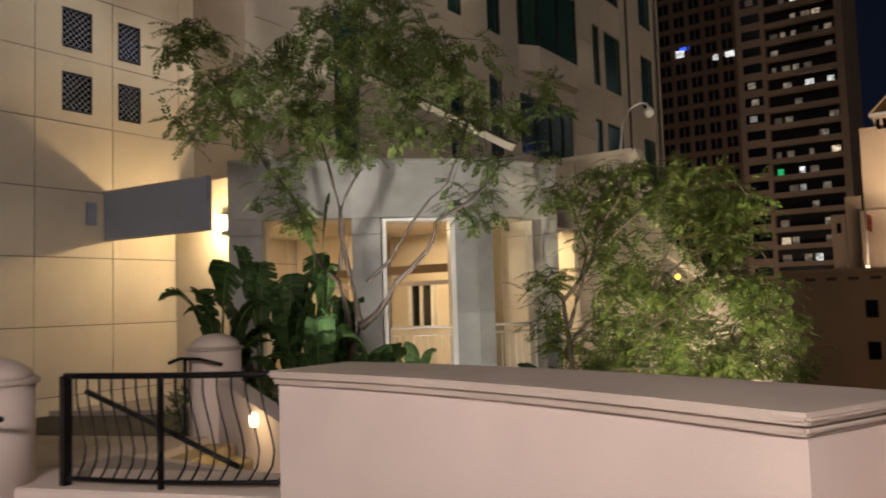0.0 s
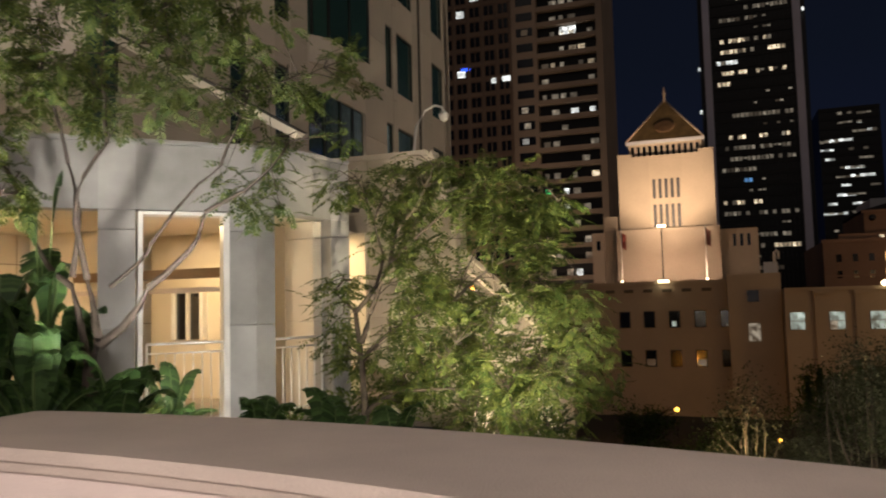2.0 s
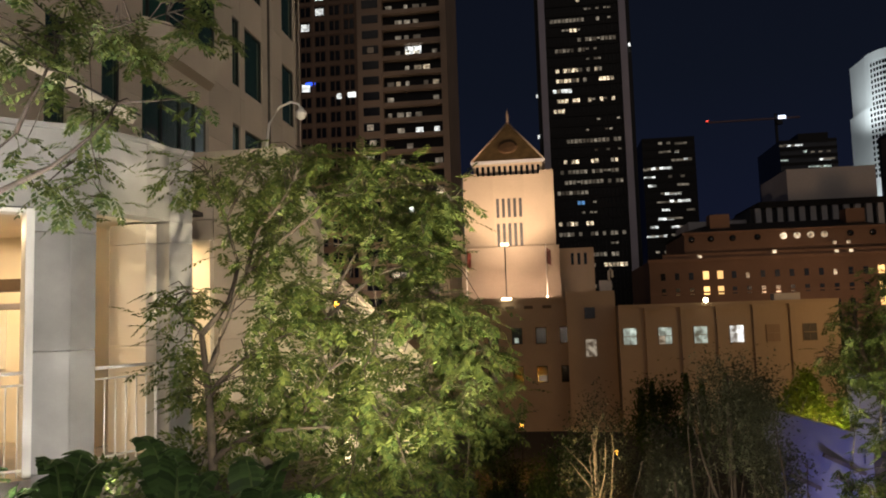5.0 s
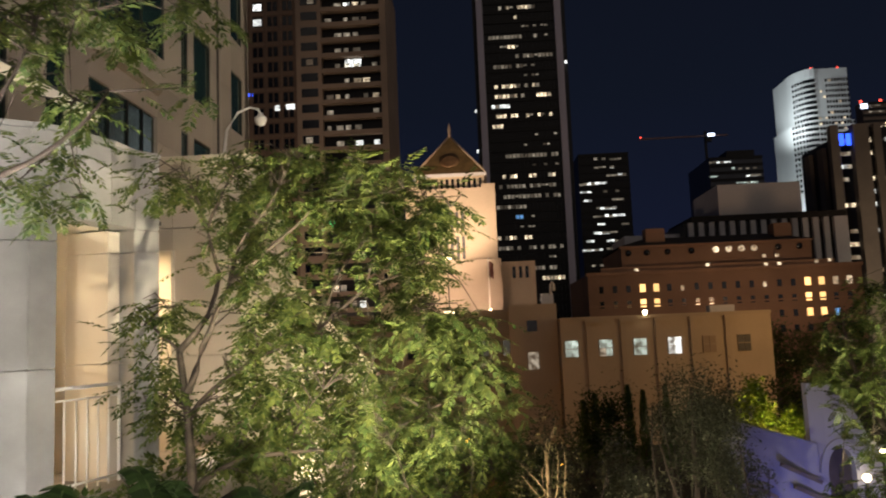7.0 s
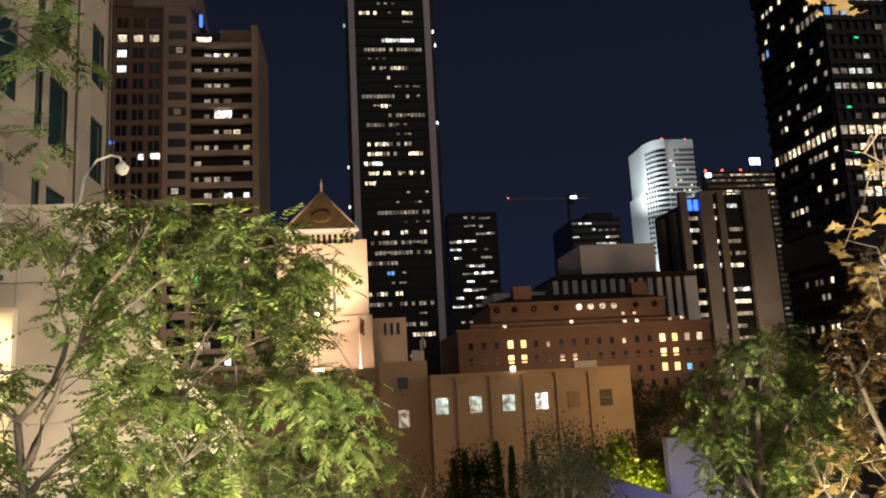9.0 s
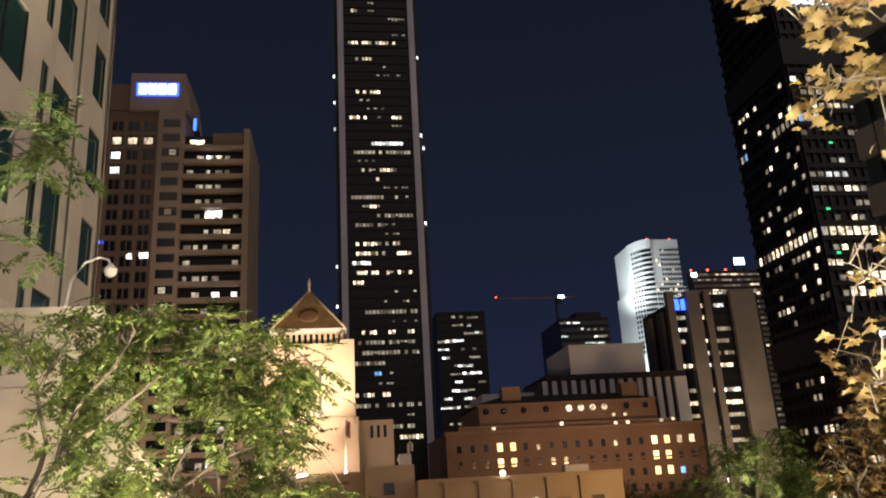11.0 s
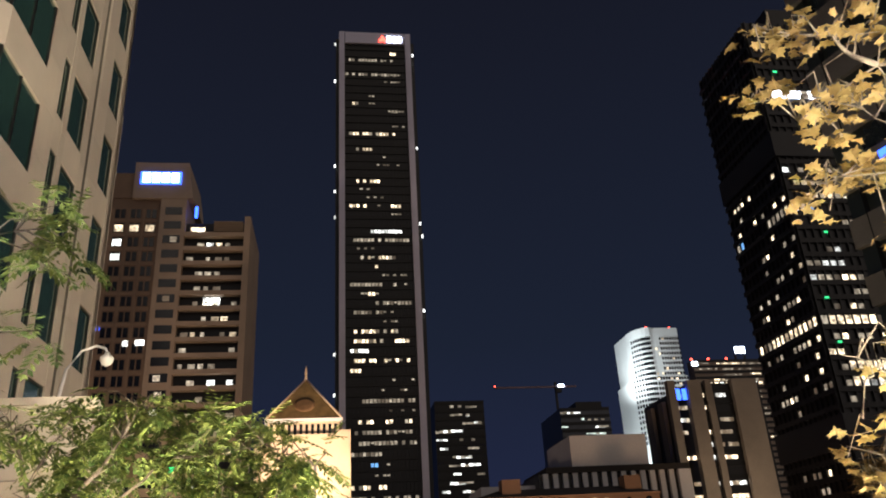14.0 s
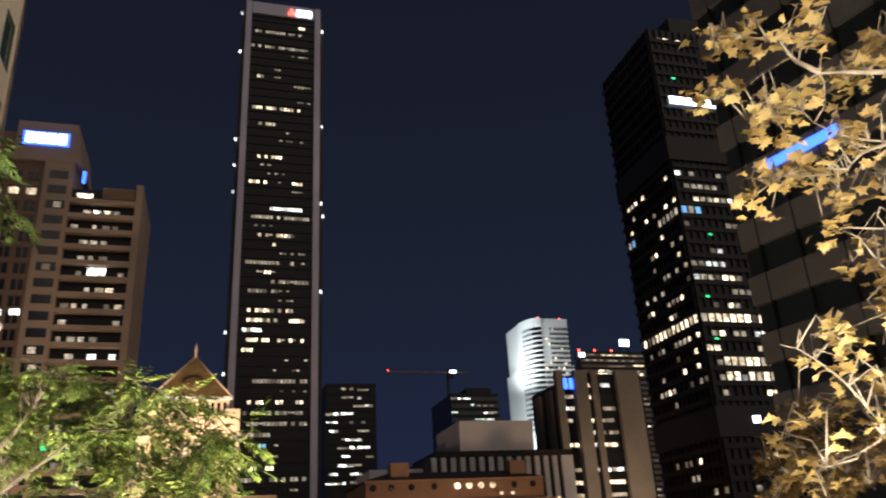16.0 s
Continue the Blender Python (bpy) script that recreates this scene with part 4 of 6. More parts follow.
for k in range(7):
    part("roof_louvre", boxes((-40, -31, 238.0, 240.4, 108.8 + 0.62 * k, 109.0 + 0.62 * k)), TAN, hotel)

# ---- tall dark skyscraper ----
sky = thing("skyscraper", "tall black glass skyscraper with pale corner columns", "skyscraper")
part("core", boxes((1.2, 33.6, 320, 356, -16, 251)), DARKBODY, sky)
part("column", boxes((0.0, 2.6, 318.4, 322, -16, 256)), LIGHTCOL, sky, "pale vertical corner column")
part("column", boxes((32.3, 35.0, 318.4, 322, -16, 256)), LIGHTCOL, sky, "pale vertical corner column")
part("crown_band", boxes((2.9, 31.9, 318.6, 322, 249.5, 256)), LIGHTCOL, sky)
part("side_wall", boxes((-1.6, 0.6, 322, 356, -16, 254)), DARKBODY, sky)
part("side_wall", boxes((33.8, 37.0, 322, 356, -16, 253)), DARKBODY, sky)
part("crown_sign", boxes((19.6, 20.6, 318.2, 318.5, 250.4, 252), (20.6, 21.8, 318.2, 318.5, 251, 254), (21.8, 22.9, 318.2, 318.5, 250.4, 252.4)), SIGN_RED, sky, "glowing red sign mark")
part("crown_sign", boxes((23.6, 25.6, 318.2, 318.5, 250.4, 254), (26.4, 28.2, 318.2, 318.5, 250.4, 254), (28.8, 30.6, 318.2, 318.5, 250.4, 254)), SIGN_WHITE, sky, "glowing white sign bar")
band = finish(boxes((2.9, 31.9, -0.5, 0, 0, 1.5)), SPANDREL, "spandrel_band")
repeat(sky, "spandrel_band", band, [(0, 320, 4.2 * k + 2.4) for k in range(-4, 59)])
fin = finish(boxes((0, 0.3, -0.6, 0, -12, 250)), DARKBODY, "mullion")
repeat(sky, "mullion", fin, [(4.4 + 1.55 * k, 320, 0) for k in range(18)])
rng = random.Random(3)
UP = ((58, 25, 30, 1), (55, 3, 29, 0), (57, 4, 30, 0), (51, 5, 10, 1), (50, 25, 29, 0), (47, 3, 28, 1), (45, 8, 16, 1), (41, 4, 21, 1), (40, 7, 10, 1), (38, 4, 15, 1), (38, 22, 28, 1), (35, 14, 29, 2), (34, 5, 33, 0), (32, 5, 33, 1), (31, 16, 19, 1), (29, 5, 26, 0), (28, 11, 16, 1), (27, 15, 33, 0))
LO = ((26, 6, 20, 0), (24, 6, 33, 1), (23, 5, 33, 1), (22, 5, 13, 2), (21, 6, 33, 1), (20, 5, 10, 1), (17, 9, 33, 0), (15, 7, 32, 1), (14, 6, 32, 0), (13, 8, 31, 0), (12, 5, 17, 0), (11, 12, 16, 3), (9, 5, 23, 1), (8, 5, 31, 0), (6, 8, 30, 0), (5, 10, 32, 1), (3, 6, 25, 0))
for fl, a, b, k in UP + LO:
    lit_run(sky, rng, 4.55 + 1.55 * round((a - 4.55) / 1.55), min(b, 31.7), 4.2 * fl - 0.1, 319.95, 1.55, 1.5, (WIN_DIM, WIN_WARM, WIN_WHITE, WIN_BLUE)[k], (0.75, 0.6, 0.95, 1.0)[k])
r3 = random.Random(77)
for fl in range(3, 60):
    if 4.2 * fl < 245 and r3.random() < 0.75:
        a = 4.55 + 1.55 * r3.randrange(0, 12)
        lit_run(sky, r3, a, min(31.7, a + 1.55 * r3.randrange(2, 12)), 4.2 * fl + 0.5, 319.97, 1.55, 0.7, WIN_DIM, 0.5)
lights_sky = finish(boxes((-0.4, 0.4, -0.4, 0.4, -0.6, 0.6)), WIN_WHITE, "beacon")
repeat(sky, "beacon", lights_sky, [(-1.9, 321, z) for z in (250, 228, 181, 168, 155, 92, 75)] + [(35.9, 318.6, z) for z in (243, 190, 151, 110)] + [(37.0, 321, 146)])

# ---- dark office block ----


def dark_block(name, label, x0, x1, y, d, z1, floor_h, pitch, seed, fill, mats, wall=DARKBODY):
    t = thing(name, label, "office block")
    part("core", boxes((x0, x1, y, y + d, -16, z1)), wall, t)
    bnd = finish(boxes((0, x1 - x0, -0.4, 0, 0, floor_h * 0.4)), SPANDREL, "spandrel_band")
    r = random.Random(seed)
    n = int(z1 / floor_h)
    for k in range(n):
        z = z1 - floor_h * (k + 1)
        repeat(t, "spandrel_band", bnd, [(x0, y, z + floor_h * 0.6)])
        for strip in range(3):
            if r.random() < fill:
                a = x0 + pitch * int(r.random() * 0.8 * (x1 - x0) / pitch)
                lit_run(t, r, a, min(x1 - 0.5, a + (x1 - x0) * (0.12 + 0.4 * r.random())), z + 0.5 + 0.2 * strip, y - 0.05 - 0.04 * strip, pitch, floor_h * (0.2 + 0.12 * r.random() // 0.04 * 0.04), r.choice(mats), 0.75)
    return t


GLAZED = material("grey_glazed_wall", (0.10, 0.11, 0.13), 0.35, 0.2, 0.2, 0.08, 0, 1)
dark_block("office_block", "dark glass office block with scattered lit floors", 51.4, 78.3, 420, 40, 93.5, 4.4, 2.1, 21, 0.85, (WIN_WHITE, WIN_DIM, WIN_WHITE, WIN_DIM))
dark_block("office_block", "unfinished glass block beside a crane with blue-white work lights", 114.5, 141, 400, 40, 84, 3.7, 1.8, 22, 0.95, (WIN_WHITE, WIN_DIM, WIN_COOL, WIN_DIM), GLAZED)
dark_block("office_block", "dark glass block with lit roofline floor lamps", 217, 262, 450, 8, 122, 3.5, 1.7, 23, 0.95, (WIN_WARM, WIN_DIM, WIN_DIM), TAN)
extra = thing("roof_step", "stepped dark rooftop block", "roof plant")
part("block", boxes((124, 138, 402, 430, 84, 87.5)), SPANDREL, extra)
roofline = thing("light_row", "row of bright lamps along a setback roofline", "lamps")
for k in range(11):
    part("lamp_box", boxes((221 + 3.6 * k, 223.2 + 3.6 * k, 448.6, 449.2, 106.0, 107.6)), WIN_WARM if k % 3 else WIN_WHITE, roofline)
part("ledge", boxes((219, 262, 448.8, 450, 105.2, 106.0)), TAN, roofline)
sgn = thing("roof_sign", "small bright rooftop sign", "sign", group="rooftop signs")
part("board", boxes((245.5, 252, 448.5, 449, 125.5, 129.8)), SIGN_WHITE, sgn)
part("leg", boxes((245, 246, 449, 450, 122, 125.6), (251, 252, 449, 450, 122, 125.6)), FRAME, sgn)
sgn2 = thing("roof_sign", "small bright rooftop sign", "sign", group="rooftop signs")
part("board", boxes((216, 219.5, 449.0, 449.6, 118.2, 120.8)), SIGN_WHITE, sgn2)
for x, z in ((228, 122.8), (240, 122.8), (217, 122.8)):
    r_ = thing("warning_light", "red aircraft warning light on a roof", "warning light", (x, 451, z), "roof warning lights")
    part("lens", lathe([(0.05, -0.8), (0.7, -0.5), (0.8, 0), (0.6, 0.6), (0.05, 0.9)], 10), SIGN_RED, r_)

# tower crane
crane = thing("tower_crane", "distant tower crane with a bright jib lamp", "crane")
part("mast", boxes((120.5, 121.7, 425, 426.2, 60, 104)), FRAME, crane)
part("jib", boxes((86, 133, 425.2, 425.8, 101.0, 101.9)), material("crane_steel", (0.25, 0.16, 0.16), 0.6, 0.3), crane)
part("cab", boxes((121, 124, 424, 426, 98, 101)), FRAME, crane)
part("jib_lamp", boxes((122, 125.5, 423.6, 424, 100.8, 102.4)), SIGN_WHITE, crane)
part("tip_lamp", boxes((86, 86.8, 424.8, 425.2, 101.9, 102.6)), SIGN_RED, crane)

# ---- brick hotel block ----
brick = thing("brick_block", "orange brick block with a dark hipped roof and chimneys", "building")
part("lower_wall", boxes((22.5, 85, 190, 228, -16, 13.6)), BRICK, brick)
part("cornice", boxes((22.2, 85.3, 189.6, 190, 13.2, 14.0)), BRICK, brick)
part("belt", boxes((22.4, 85.1, 189.75, 190, 5.9, 6.3)), BRICK, brick)
part("upper_wall", boxes((31.5, 76.2, 195, 224, 13.6, 20.1)), BRICK, brick)
part("upper_cornice", boxes((31.0, 76.6, 194.5, 195, 19.9, 20.4)), BRICK, brick)
part("terrace_wall", boxes((26, 80, 192.2, 192.7, 13.6, 15.2)), BRICK, brick)
bm = bmesh.new()
rv = [bm.verts.new(p) for p in ((31, 194.6, 20.4), (76.6, 194.6, 20.4), (76.6, 224, 20.4), (31, 224, 20.4), (39, 204, 23.0), (69, 204, 23.0), (69, 214, 23.0), (39, 214, 23.0))]
for f in ((0, 1, 5, 4), (1, 2, 6, 5), (2, 3, 7, 6), (3, 0, 4, 7), (4, 5, 6, 7)):
    bm.faces.new([rv[k] for k in f])
part("roof", bm, ROOFDARK, brick)
part("chimney", boxes((38.2, 42.8, 198, 202, 18.6, 24.8)), BRICK, brick)
part("chimney", boxes((69.0, 73.2, 198, 202, 18.6, 24.8)), BRICK, brick)
for x in (33.2, 37.6, 42.5, 48.1, 53.85, 56.9, 59.9, 62.85, 68.5, 73.4):
    w = part("porthole", lathe([(0.0, -0.15), (0.75, -0.15), (0.75, 0.1), (0.0, 0.1)], 14), WIN_WARM if 50 < x < 64 else DARK_GLASS, brick)
    w.matrix_basis = pose(x, 194.9, 18.7, 90, 0, 0)
LITB = {(3, 0), (4, 0), (3, 1), (4, 1), (15, 0), (16, 0), (17, 0), (18, 0), (15, 1), (16, 1), (15, 2), (16, 2), (6, 0), (12, 0)}
for i in range(19):
    for j in range(4):
        x, z = 25.0 + 3.13 * i, 9.1 - 3.5 * j
        if (i, j) == (17, 2):
            pane(brick, WIN_BLUE, x, 189.95, z, 1.1, 1.4)
        elif (i, j) in LITB:
            small = (i, j) in ((6, 0), (12, 0))
            pane(brick, WIN_WARM if small or (i, j) in ((17, 0), (18, 0)) else WIN_ORANGE, x, 189.95, z, 0.7 if small else 1.25, 1.2 if small else 1.8)
        else:
            pane(brick, DARK_GLASS, x, 189.97, z, 1.0, 1.6)
for x, z in ((63.5, 16.1), (66.5, 16.1), (63.8, 14.1), (66.9, 14.1), (33.8, 14.0), (50.4, 14.6), (75.4, 14.3), (78.5, 14.5)):
    pane(brick, WIN_WARM, x, 191.9, z, 0.8, 0.7)

# ---- white block and striped block ----
white = thing("white_block", "plain white rooftop block above a striped facade", "building")
part("box", boxes((66, 89.2, 230, 256, 31.5, 40.3)), WHITEWALL, white)
part("dark_deck", boxes((58, 101, 229.5, 258, 29.8, 31.5)), ROOFDARK, white)
part("striped_wall", boxes((56, 101.2, 231, 258, -16, 29.8)), DARKBODY, white)
part("left_roof", boxes((40, 66, 236, 258, 10, 27.5)), WHITEWALL, white)
stripe = finish(boxes((0, 1.5, -1.2, 0, 16, 29.8)), WHITEWALL, "stripe_pier")
repeat(white, "stripe_pier", stripe, [(57 + 2.9 * k, 231, 0) for k in range(15)])
part("end_pier", boxes((97.5, 101.2, 229.5, 231, -16, 29.8)), WHITEWALL, white)

# ---- grey tower with concrete fins ----
grey = thing("finned_tower", "dark glass tower with tall concrete fins", "tower block")
CONC = material("warm_grey_concrete", (0.28, 0.24, 0.20), 0.85, 0, 0.12, 0.1, 0, 2)
part("core", boxes((119, 146, 260, 300, -16, 62)), DARKBODY, grey)
for x0, x1, y in ((111.7, 114.3, 258.6), (118.8, 123.6, 258.3), (125.5, 127.8, 258.8), (135.0, 144.1, 258.0)):
    part("fin", boxes((x0, x1, y, 261, -16, 63)), CONC, grey)
for k in range(3):
    part("side_fin", boxes((117.6, 119, 268 + 11 * k, 272.5 + 11 * k, -16, 60)), CONC, grey)
for x in (114.7, 116.9):
    part("blue_sign", boxes((x, x + 1.5, 259.4, 259.7, 56.4, 60.2)), SIGN_BLUE, grey)
gb = finish(boxes((119, 140, -0.3, 0, 0, 1.6)), SPANDREL, "spandrel_band")
repeat(grey, "spandrel_band", gb, [(0, 260, 59 - 4.2 * k) for k in range(17)])
rng = random.Random(8)
for k in range(16):
    z = 57.2 - 4.2 * k
    for a, b in ((114.4, 118.7), (123.7, 125.4), (127.9, 134.9)):
        if rng.random() < 0.8:
            lit_run(grey, rng, a, b, z, 259.9, 1.25, 1.3, rng.choice((WIN_WARM, WIN_WHITE, WIN_DIM, WIN_DIM, WIN_WARM)), 0.85)

# ---- floodlit white tower ----
wt = thing("white_tower", "floodlit white stone skyscraper with a curved corner", "skyscraper")
PALE = material("pale_stone_cladding", (0.62, 0.66, 0.66), 0.6, 0, 0.05, 0.05, 0, 1)
arcp = [(257.5 - 15 * math.sin(radians(a)), 622 - 22 * math.cos(radians(a))) for a in (90, 75, 60, 45, 30, 15, 0)]
up = [(257.5 - 12.5 * math.sin(radians(a)), 622 - 22 * math.cos(radians(a))) for a in (90, 75, 60, 45, 30, 15, 0)]
part("lower_shaft", prism(arcp + [(285, 600), (285, 650), (242.5, 650)], -16, 150), PALE, wt)
part("upper_shaft", prism(up + [(282.5, 600.5), (282.5, 650), (245, 650)], 150, 191), PALE, wt)
part("crown_ring", prism([(x, y - 0.8) for x, y in up] + [(258, 600), (258, 622)], 184.5, 191.4), PALE, wt)
win = finish(boxes((0, 1.5, -0.25, 0.0, 0, 2.4)), DARK_GLASS, "window")
for k in range(21):
    z = 180.5 - 4.2 * k
    repeat(wt, "window", win, [(258.7 + 2.25 * i, 599.9 if z < 147 else 600.4, z) for i in range(12 if z < 147 else 11)])
    for a in (6, 13, 20, 27, 34, 42, 50, 58, 67):
        rx = 15 if z < 147 else 12.5
        ob = new("window", win)
        ob.parent = wt
        ob.matrix_basis = pose(257.5 - (rx + 0.12) * math.sin(radians(a)), 622 - 22.12 * math.cos(radians(a)), z, 0, 0, -math.degrees(math.atan2(math.sin(radians(a)) / rx, math.cos(radians(a)) / 22)))
rng = random.Random(4)
for k in range(26):
    pane(wt, WIN_WARM, 258.7 + 2.25 * rng.randrange(10), 599.7, 180.5 - 4.2 * rng.randrange(20), 1.5, 1.6)
for x, y in ((256.5, 600), (277.5, 602)):
    r_ = thing("warning_light", "red aircraft warning light on a roof", "warning light", (x, y + 2, 192.1), "roof warning lights")
    part("lens", lathe([(0.05, -0.8), (0.8, -0.5), (0.9, 0), (0.7, 0.6), (0.05, 0.9)], 10), SIGN_RED, r_)

# ---- dark tower at the side ----
dk = thing("dark_tower", "black gridded office tower with rows of lit windows", "skyscraper")
DX, DY = 106.6, 162.0
part("core", boxes((DX, DX + 48, DY, DY + 27.5, -16, 136.5)), DARKBODY, dk)
part("crown", boxes((DX + 12, DX + 44, DY + 6, DY + 24, 136.5, 147)), DARKBODY, dk)
bf = finish(boxes((0, 48, -0.5, 0, 0, 1.2)), SPANDREL, "spandrel_band")
bs = finish(boxes((-0.5, 0, 0, 27.5, 0, 1.2)), SPANDREL, "spandrel_band")
FH = 3.55
for k in range(40):
    z = 132 - FH * k
    repeat(dk, "spandrel_band", bf, [(DX, DY, z)])
    repeat(dk, "spandrel_band", bs, [(DX, DY, z)])
mf = finish(boxes((0, 0.3, -0.52, 0, -16, 136.5)), DARKBODY, "mullion")
ms = finish(boxes((-0.52, 0, 0, 0.3, -16, 136.5)), DARKBODY, "mullion")
repeat(dk, "mullion", mf, [(DX + 2.0 * k, DY, 0) for k in range(25)])
repeat(dk, "mullion", ms, [(DX, DY + 2.0 * k, 0) for k in range(14)])
part("plant_band", boxes((DX - 0.8, DX + 48, DY - 0.8, DY + 27.5, 24.5, 31.5)), DARKBODY, dk)
part("plant_band", boxes((DX - 0.8, DX + 48, DY - 0.8, DY + 27.5, 95, 102)), DARKBODY, dk)
rng = random.Random(14)
for k in range(39):
    z = 132 - FH * k - 2.35
    if 22 < z < 31 or 93 < z < 101:
        continue
    base = 0.0 if z > 101 else 0.2 if z < 24 else 0.27
    warm = WIN_WARM
    if abs(z - 51.3) < FH / 2:
        lit_run(dk, rng, DX + 0.55, DX + 40, z, DY - 0.03, 2.0, 2.1, WIN_WARM, 1.0)
        lit_run(dk, rng, DY + 0.55, DY + 27, z, DX - 0.03, 2.0, 2.1, WIN_WARM, 1.0, "side")
        continue
    if 36 < z < 43:
        lit_run(dk, rng, DX + 4.55, DX + 40, z, DY - 0.03, 2.0, 2.1, WIN_WARM, 0.8)
    if abs(z - 78.8) < FH / 2:
        lit_run(dk, rng, DX + 0.55, DX + 7, z, DY - 0.03, 2.0, 2.1, WIN_BLUE, 1.0)
        lit_run(dk, rng, DY + 0.55, DY + 12, z, DX - 0.03, 2.0, 2.1, WIN_DIM, 1.0, "side")
        lit_run(dk, rng, DY + 22.55, DY + 27, z, DX - 0.03, 2.0, 2.1, WIN_BLUE, 1.0, "side")
        continue
    for i in range(20):
        if rng.random() < base:
            lit_run(dk, rng, DX + 0.55 + 2 * i, DX + 2.5 + 2 * i + 2 * rng.randrange(4), z, DY - 0.03, 2.0, 1.4, rng.choice((warm, WIN_DIM, WIN_DIM, WIN_WHITE)), 1.0)
    for i in range(12):
        if rng.random() < base:
            lit_run(dk, rng, DY + 0.55 + 2 * i, DY + 2.5 + 2 * i, z, DX - 0.03, 2.0, 1.4, rng.choice((warm, WIN_DIM, WIN_DIM, warm)), 1.0, "side")
lit_run(dk, rng, DX + 2.55, DX + 17, 112, DY - 0.9, 2.0, 2.2, SIGN_WHITE, 0.9)
lit_run(dk, rng, DX + 2.55, DX + 12, 132.6, DY - 0.03, 2.0, 1.2, WIN_WARM, 0.8)
lit_run(dk, rng, DX + 8.55, DX + 12, 27.5, DY - 0.9, 2.0, 1.6, SIGN_WHITE, 1.0)
for x, z in ((DX + 4.5, 120), (DX + 6.5, 74), (DX + 2.3, 57.5), (DX + 2.6, 47)):
    pane(dk, WIN_GREEN, x, DY - 0.75, z, 1.0, 0.5)

# ---- glass block with pale spandrels ----
side = thing("banded_block", "office block with pale grey spandrel bands and dark glass", "office block")
MB = pose(33.6, 51.5, 0, 0, 0, 104)
GREYPANEL = material("grey_spandrel_panel", (0.15, 0.14, 0.135), 0.6, 0.1, 0.1, 0.3, 0, 6)
for ob in (part("core", boxes((-42, 0, -16, 0, -16, 44)), glass("smoky_glass", (0.022, 0.028, 0.024), 0.3), side),):
    ob.matrix_basis = MB
bb = finish(boxes((-42, 0.1, 0.0, 0.4, 0, 2.05)), GREYPANEL, "spandrel_band")
bj = finish(boxes((0, 0.06, 0.05, 0.46, 0, 4.1)), FRAME, "mullion")
for k in range(11):
    ob = new("spandrel_band", bb)
    ob.parent, ob.matrix_basis = side, MB @ pose(0, 0, 0.8 + 4.1 * k)
    for i in range(14):
        ob = new("mullion", bj)
        ob.parent, ob.matrix_basis = side, MB @ pose(-3.0 * i - 1.5, 0, 0.8 + 4.1 * k)
neon = part("blue_sign", boxes((-9.0, -3.6, 0.42, 0.55, 26.2, 26.9)), SIGN_BLUE, side, "glowing blue sign strip")
neon.matrix_basis = MB
# ---- plants ----


def mesh_from(name, verts, faces, mat):
    me = bpy.data.meshes.new(name)
    me.from_pydata(verts, [], faces)
    me.materials.append(mat)
    return me


def add_leaflet(verts, faces, base, d, length, width, up):
    """A pointed leaf of two folded halves."""
    s = d.cross(up)
    if s.length < 1e-4:
        s = d.orthogonal()
    s.normalize()
    k = len(verts)
    mid = base + d * (length * 0.45)
    verts += [base, mid + s * width - up * width * 0.25, base + d * length, mid - s * width - up * width * 0.25]
    faces += [(k, k + 1, k + 2), (k, k + 2, k + 3)]


def feather(verts, faces, rng, base, d, length, pairs, leaf, droop):
    """A pinnate leaf with a drooping midrib."""
    p, d = base.copy(), d.normalized()
    step = length / pairs
    for k in range(pairs):
        d = (d + Vector((0, 0, -droop))).normalized()
        p = p + d * step
        side = d.cross(Vector((0, 0, 1)))
        if side.length < 0.05:
            side = Vector((1, 0, 0))
        side.normalize()
        up = side.cross(d)
        size = leaf * (0.7 + 0.5 * math.sin(math.pi * (k + 1) / (pairs + 1))) * rng.uniform(0.8, 1.2)
        for s in (1, -1):
            ld = (side * s + d * 0.7 + Vector((0, 0, -0.35)) + Vector((rng.uniform(-.2, .2), rng.uniform(-.2, .2), rng.uniform(-.2, .2)))).normalized()
            add_leaflet(verts, faces, p, ld, size, size * 0.2, up)
    add_leaflet(verts, faces, p, d, leaf, leaf * 0.2, Vector((0, 0, 1)))


STAR = [(0, 0), (0.22, 0.12), (0.50, 0.02), (0.42, 0.26), (0.62, 0.50), (0.34, 0.50), (0.26, 0.70), (0.14, 0.62), (0, 1.0)]


def star_leaf(verts, faces, base, d, up, size):
    """A lobed leaf like a sycamore's."""
    s = d.cross(up).normalized()
    n = s.cross(d)
    k = len(verts)
    pts = STAR + [(-x, y) for x, y in STAR[-2:0:-1]]
    for x, y in pts:
        verts.append(base + s * (x * size) + d * (y * size) + n * (-0.35 * abs(x) * size + 0.12 * y * size))
    m = len(verts)
    verts.append(base + d * 0.4 * size)
    n_ = len(pts)
    faces.extend((k + i, k + (i + 1) % n_, m) for i in range(n_))


def limb(bm, rng, a, b, r0, r1, bend=0.15, n=6):
    a, b = Vector(a), Vector(b)
    off = Vector((rng.uniform(-1, 1), rng.uniform(-1, 1), rng.uniform(-0.3, 0.8))) * bend * (b - a).length
    pts = []
    for k in range(n + 1):
        f = k / n
        w = Vector((rng.uniform(-1, 1), rng.uniform(-1, 1), rng.uniform(-1, 1))) * (0.012 * (b - a).length * (0 < k < n))
        pts.append(a.lerp(b, f) + off * math.sin(math.pi * f) + w)
    add_tube(bm, pts, [r0 + (r1 - r0) * k / n for k in range(n + 1)], 6)
    return pts


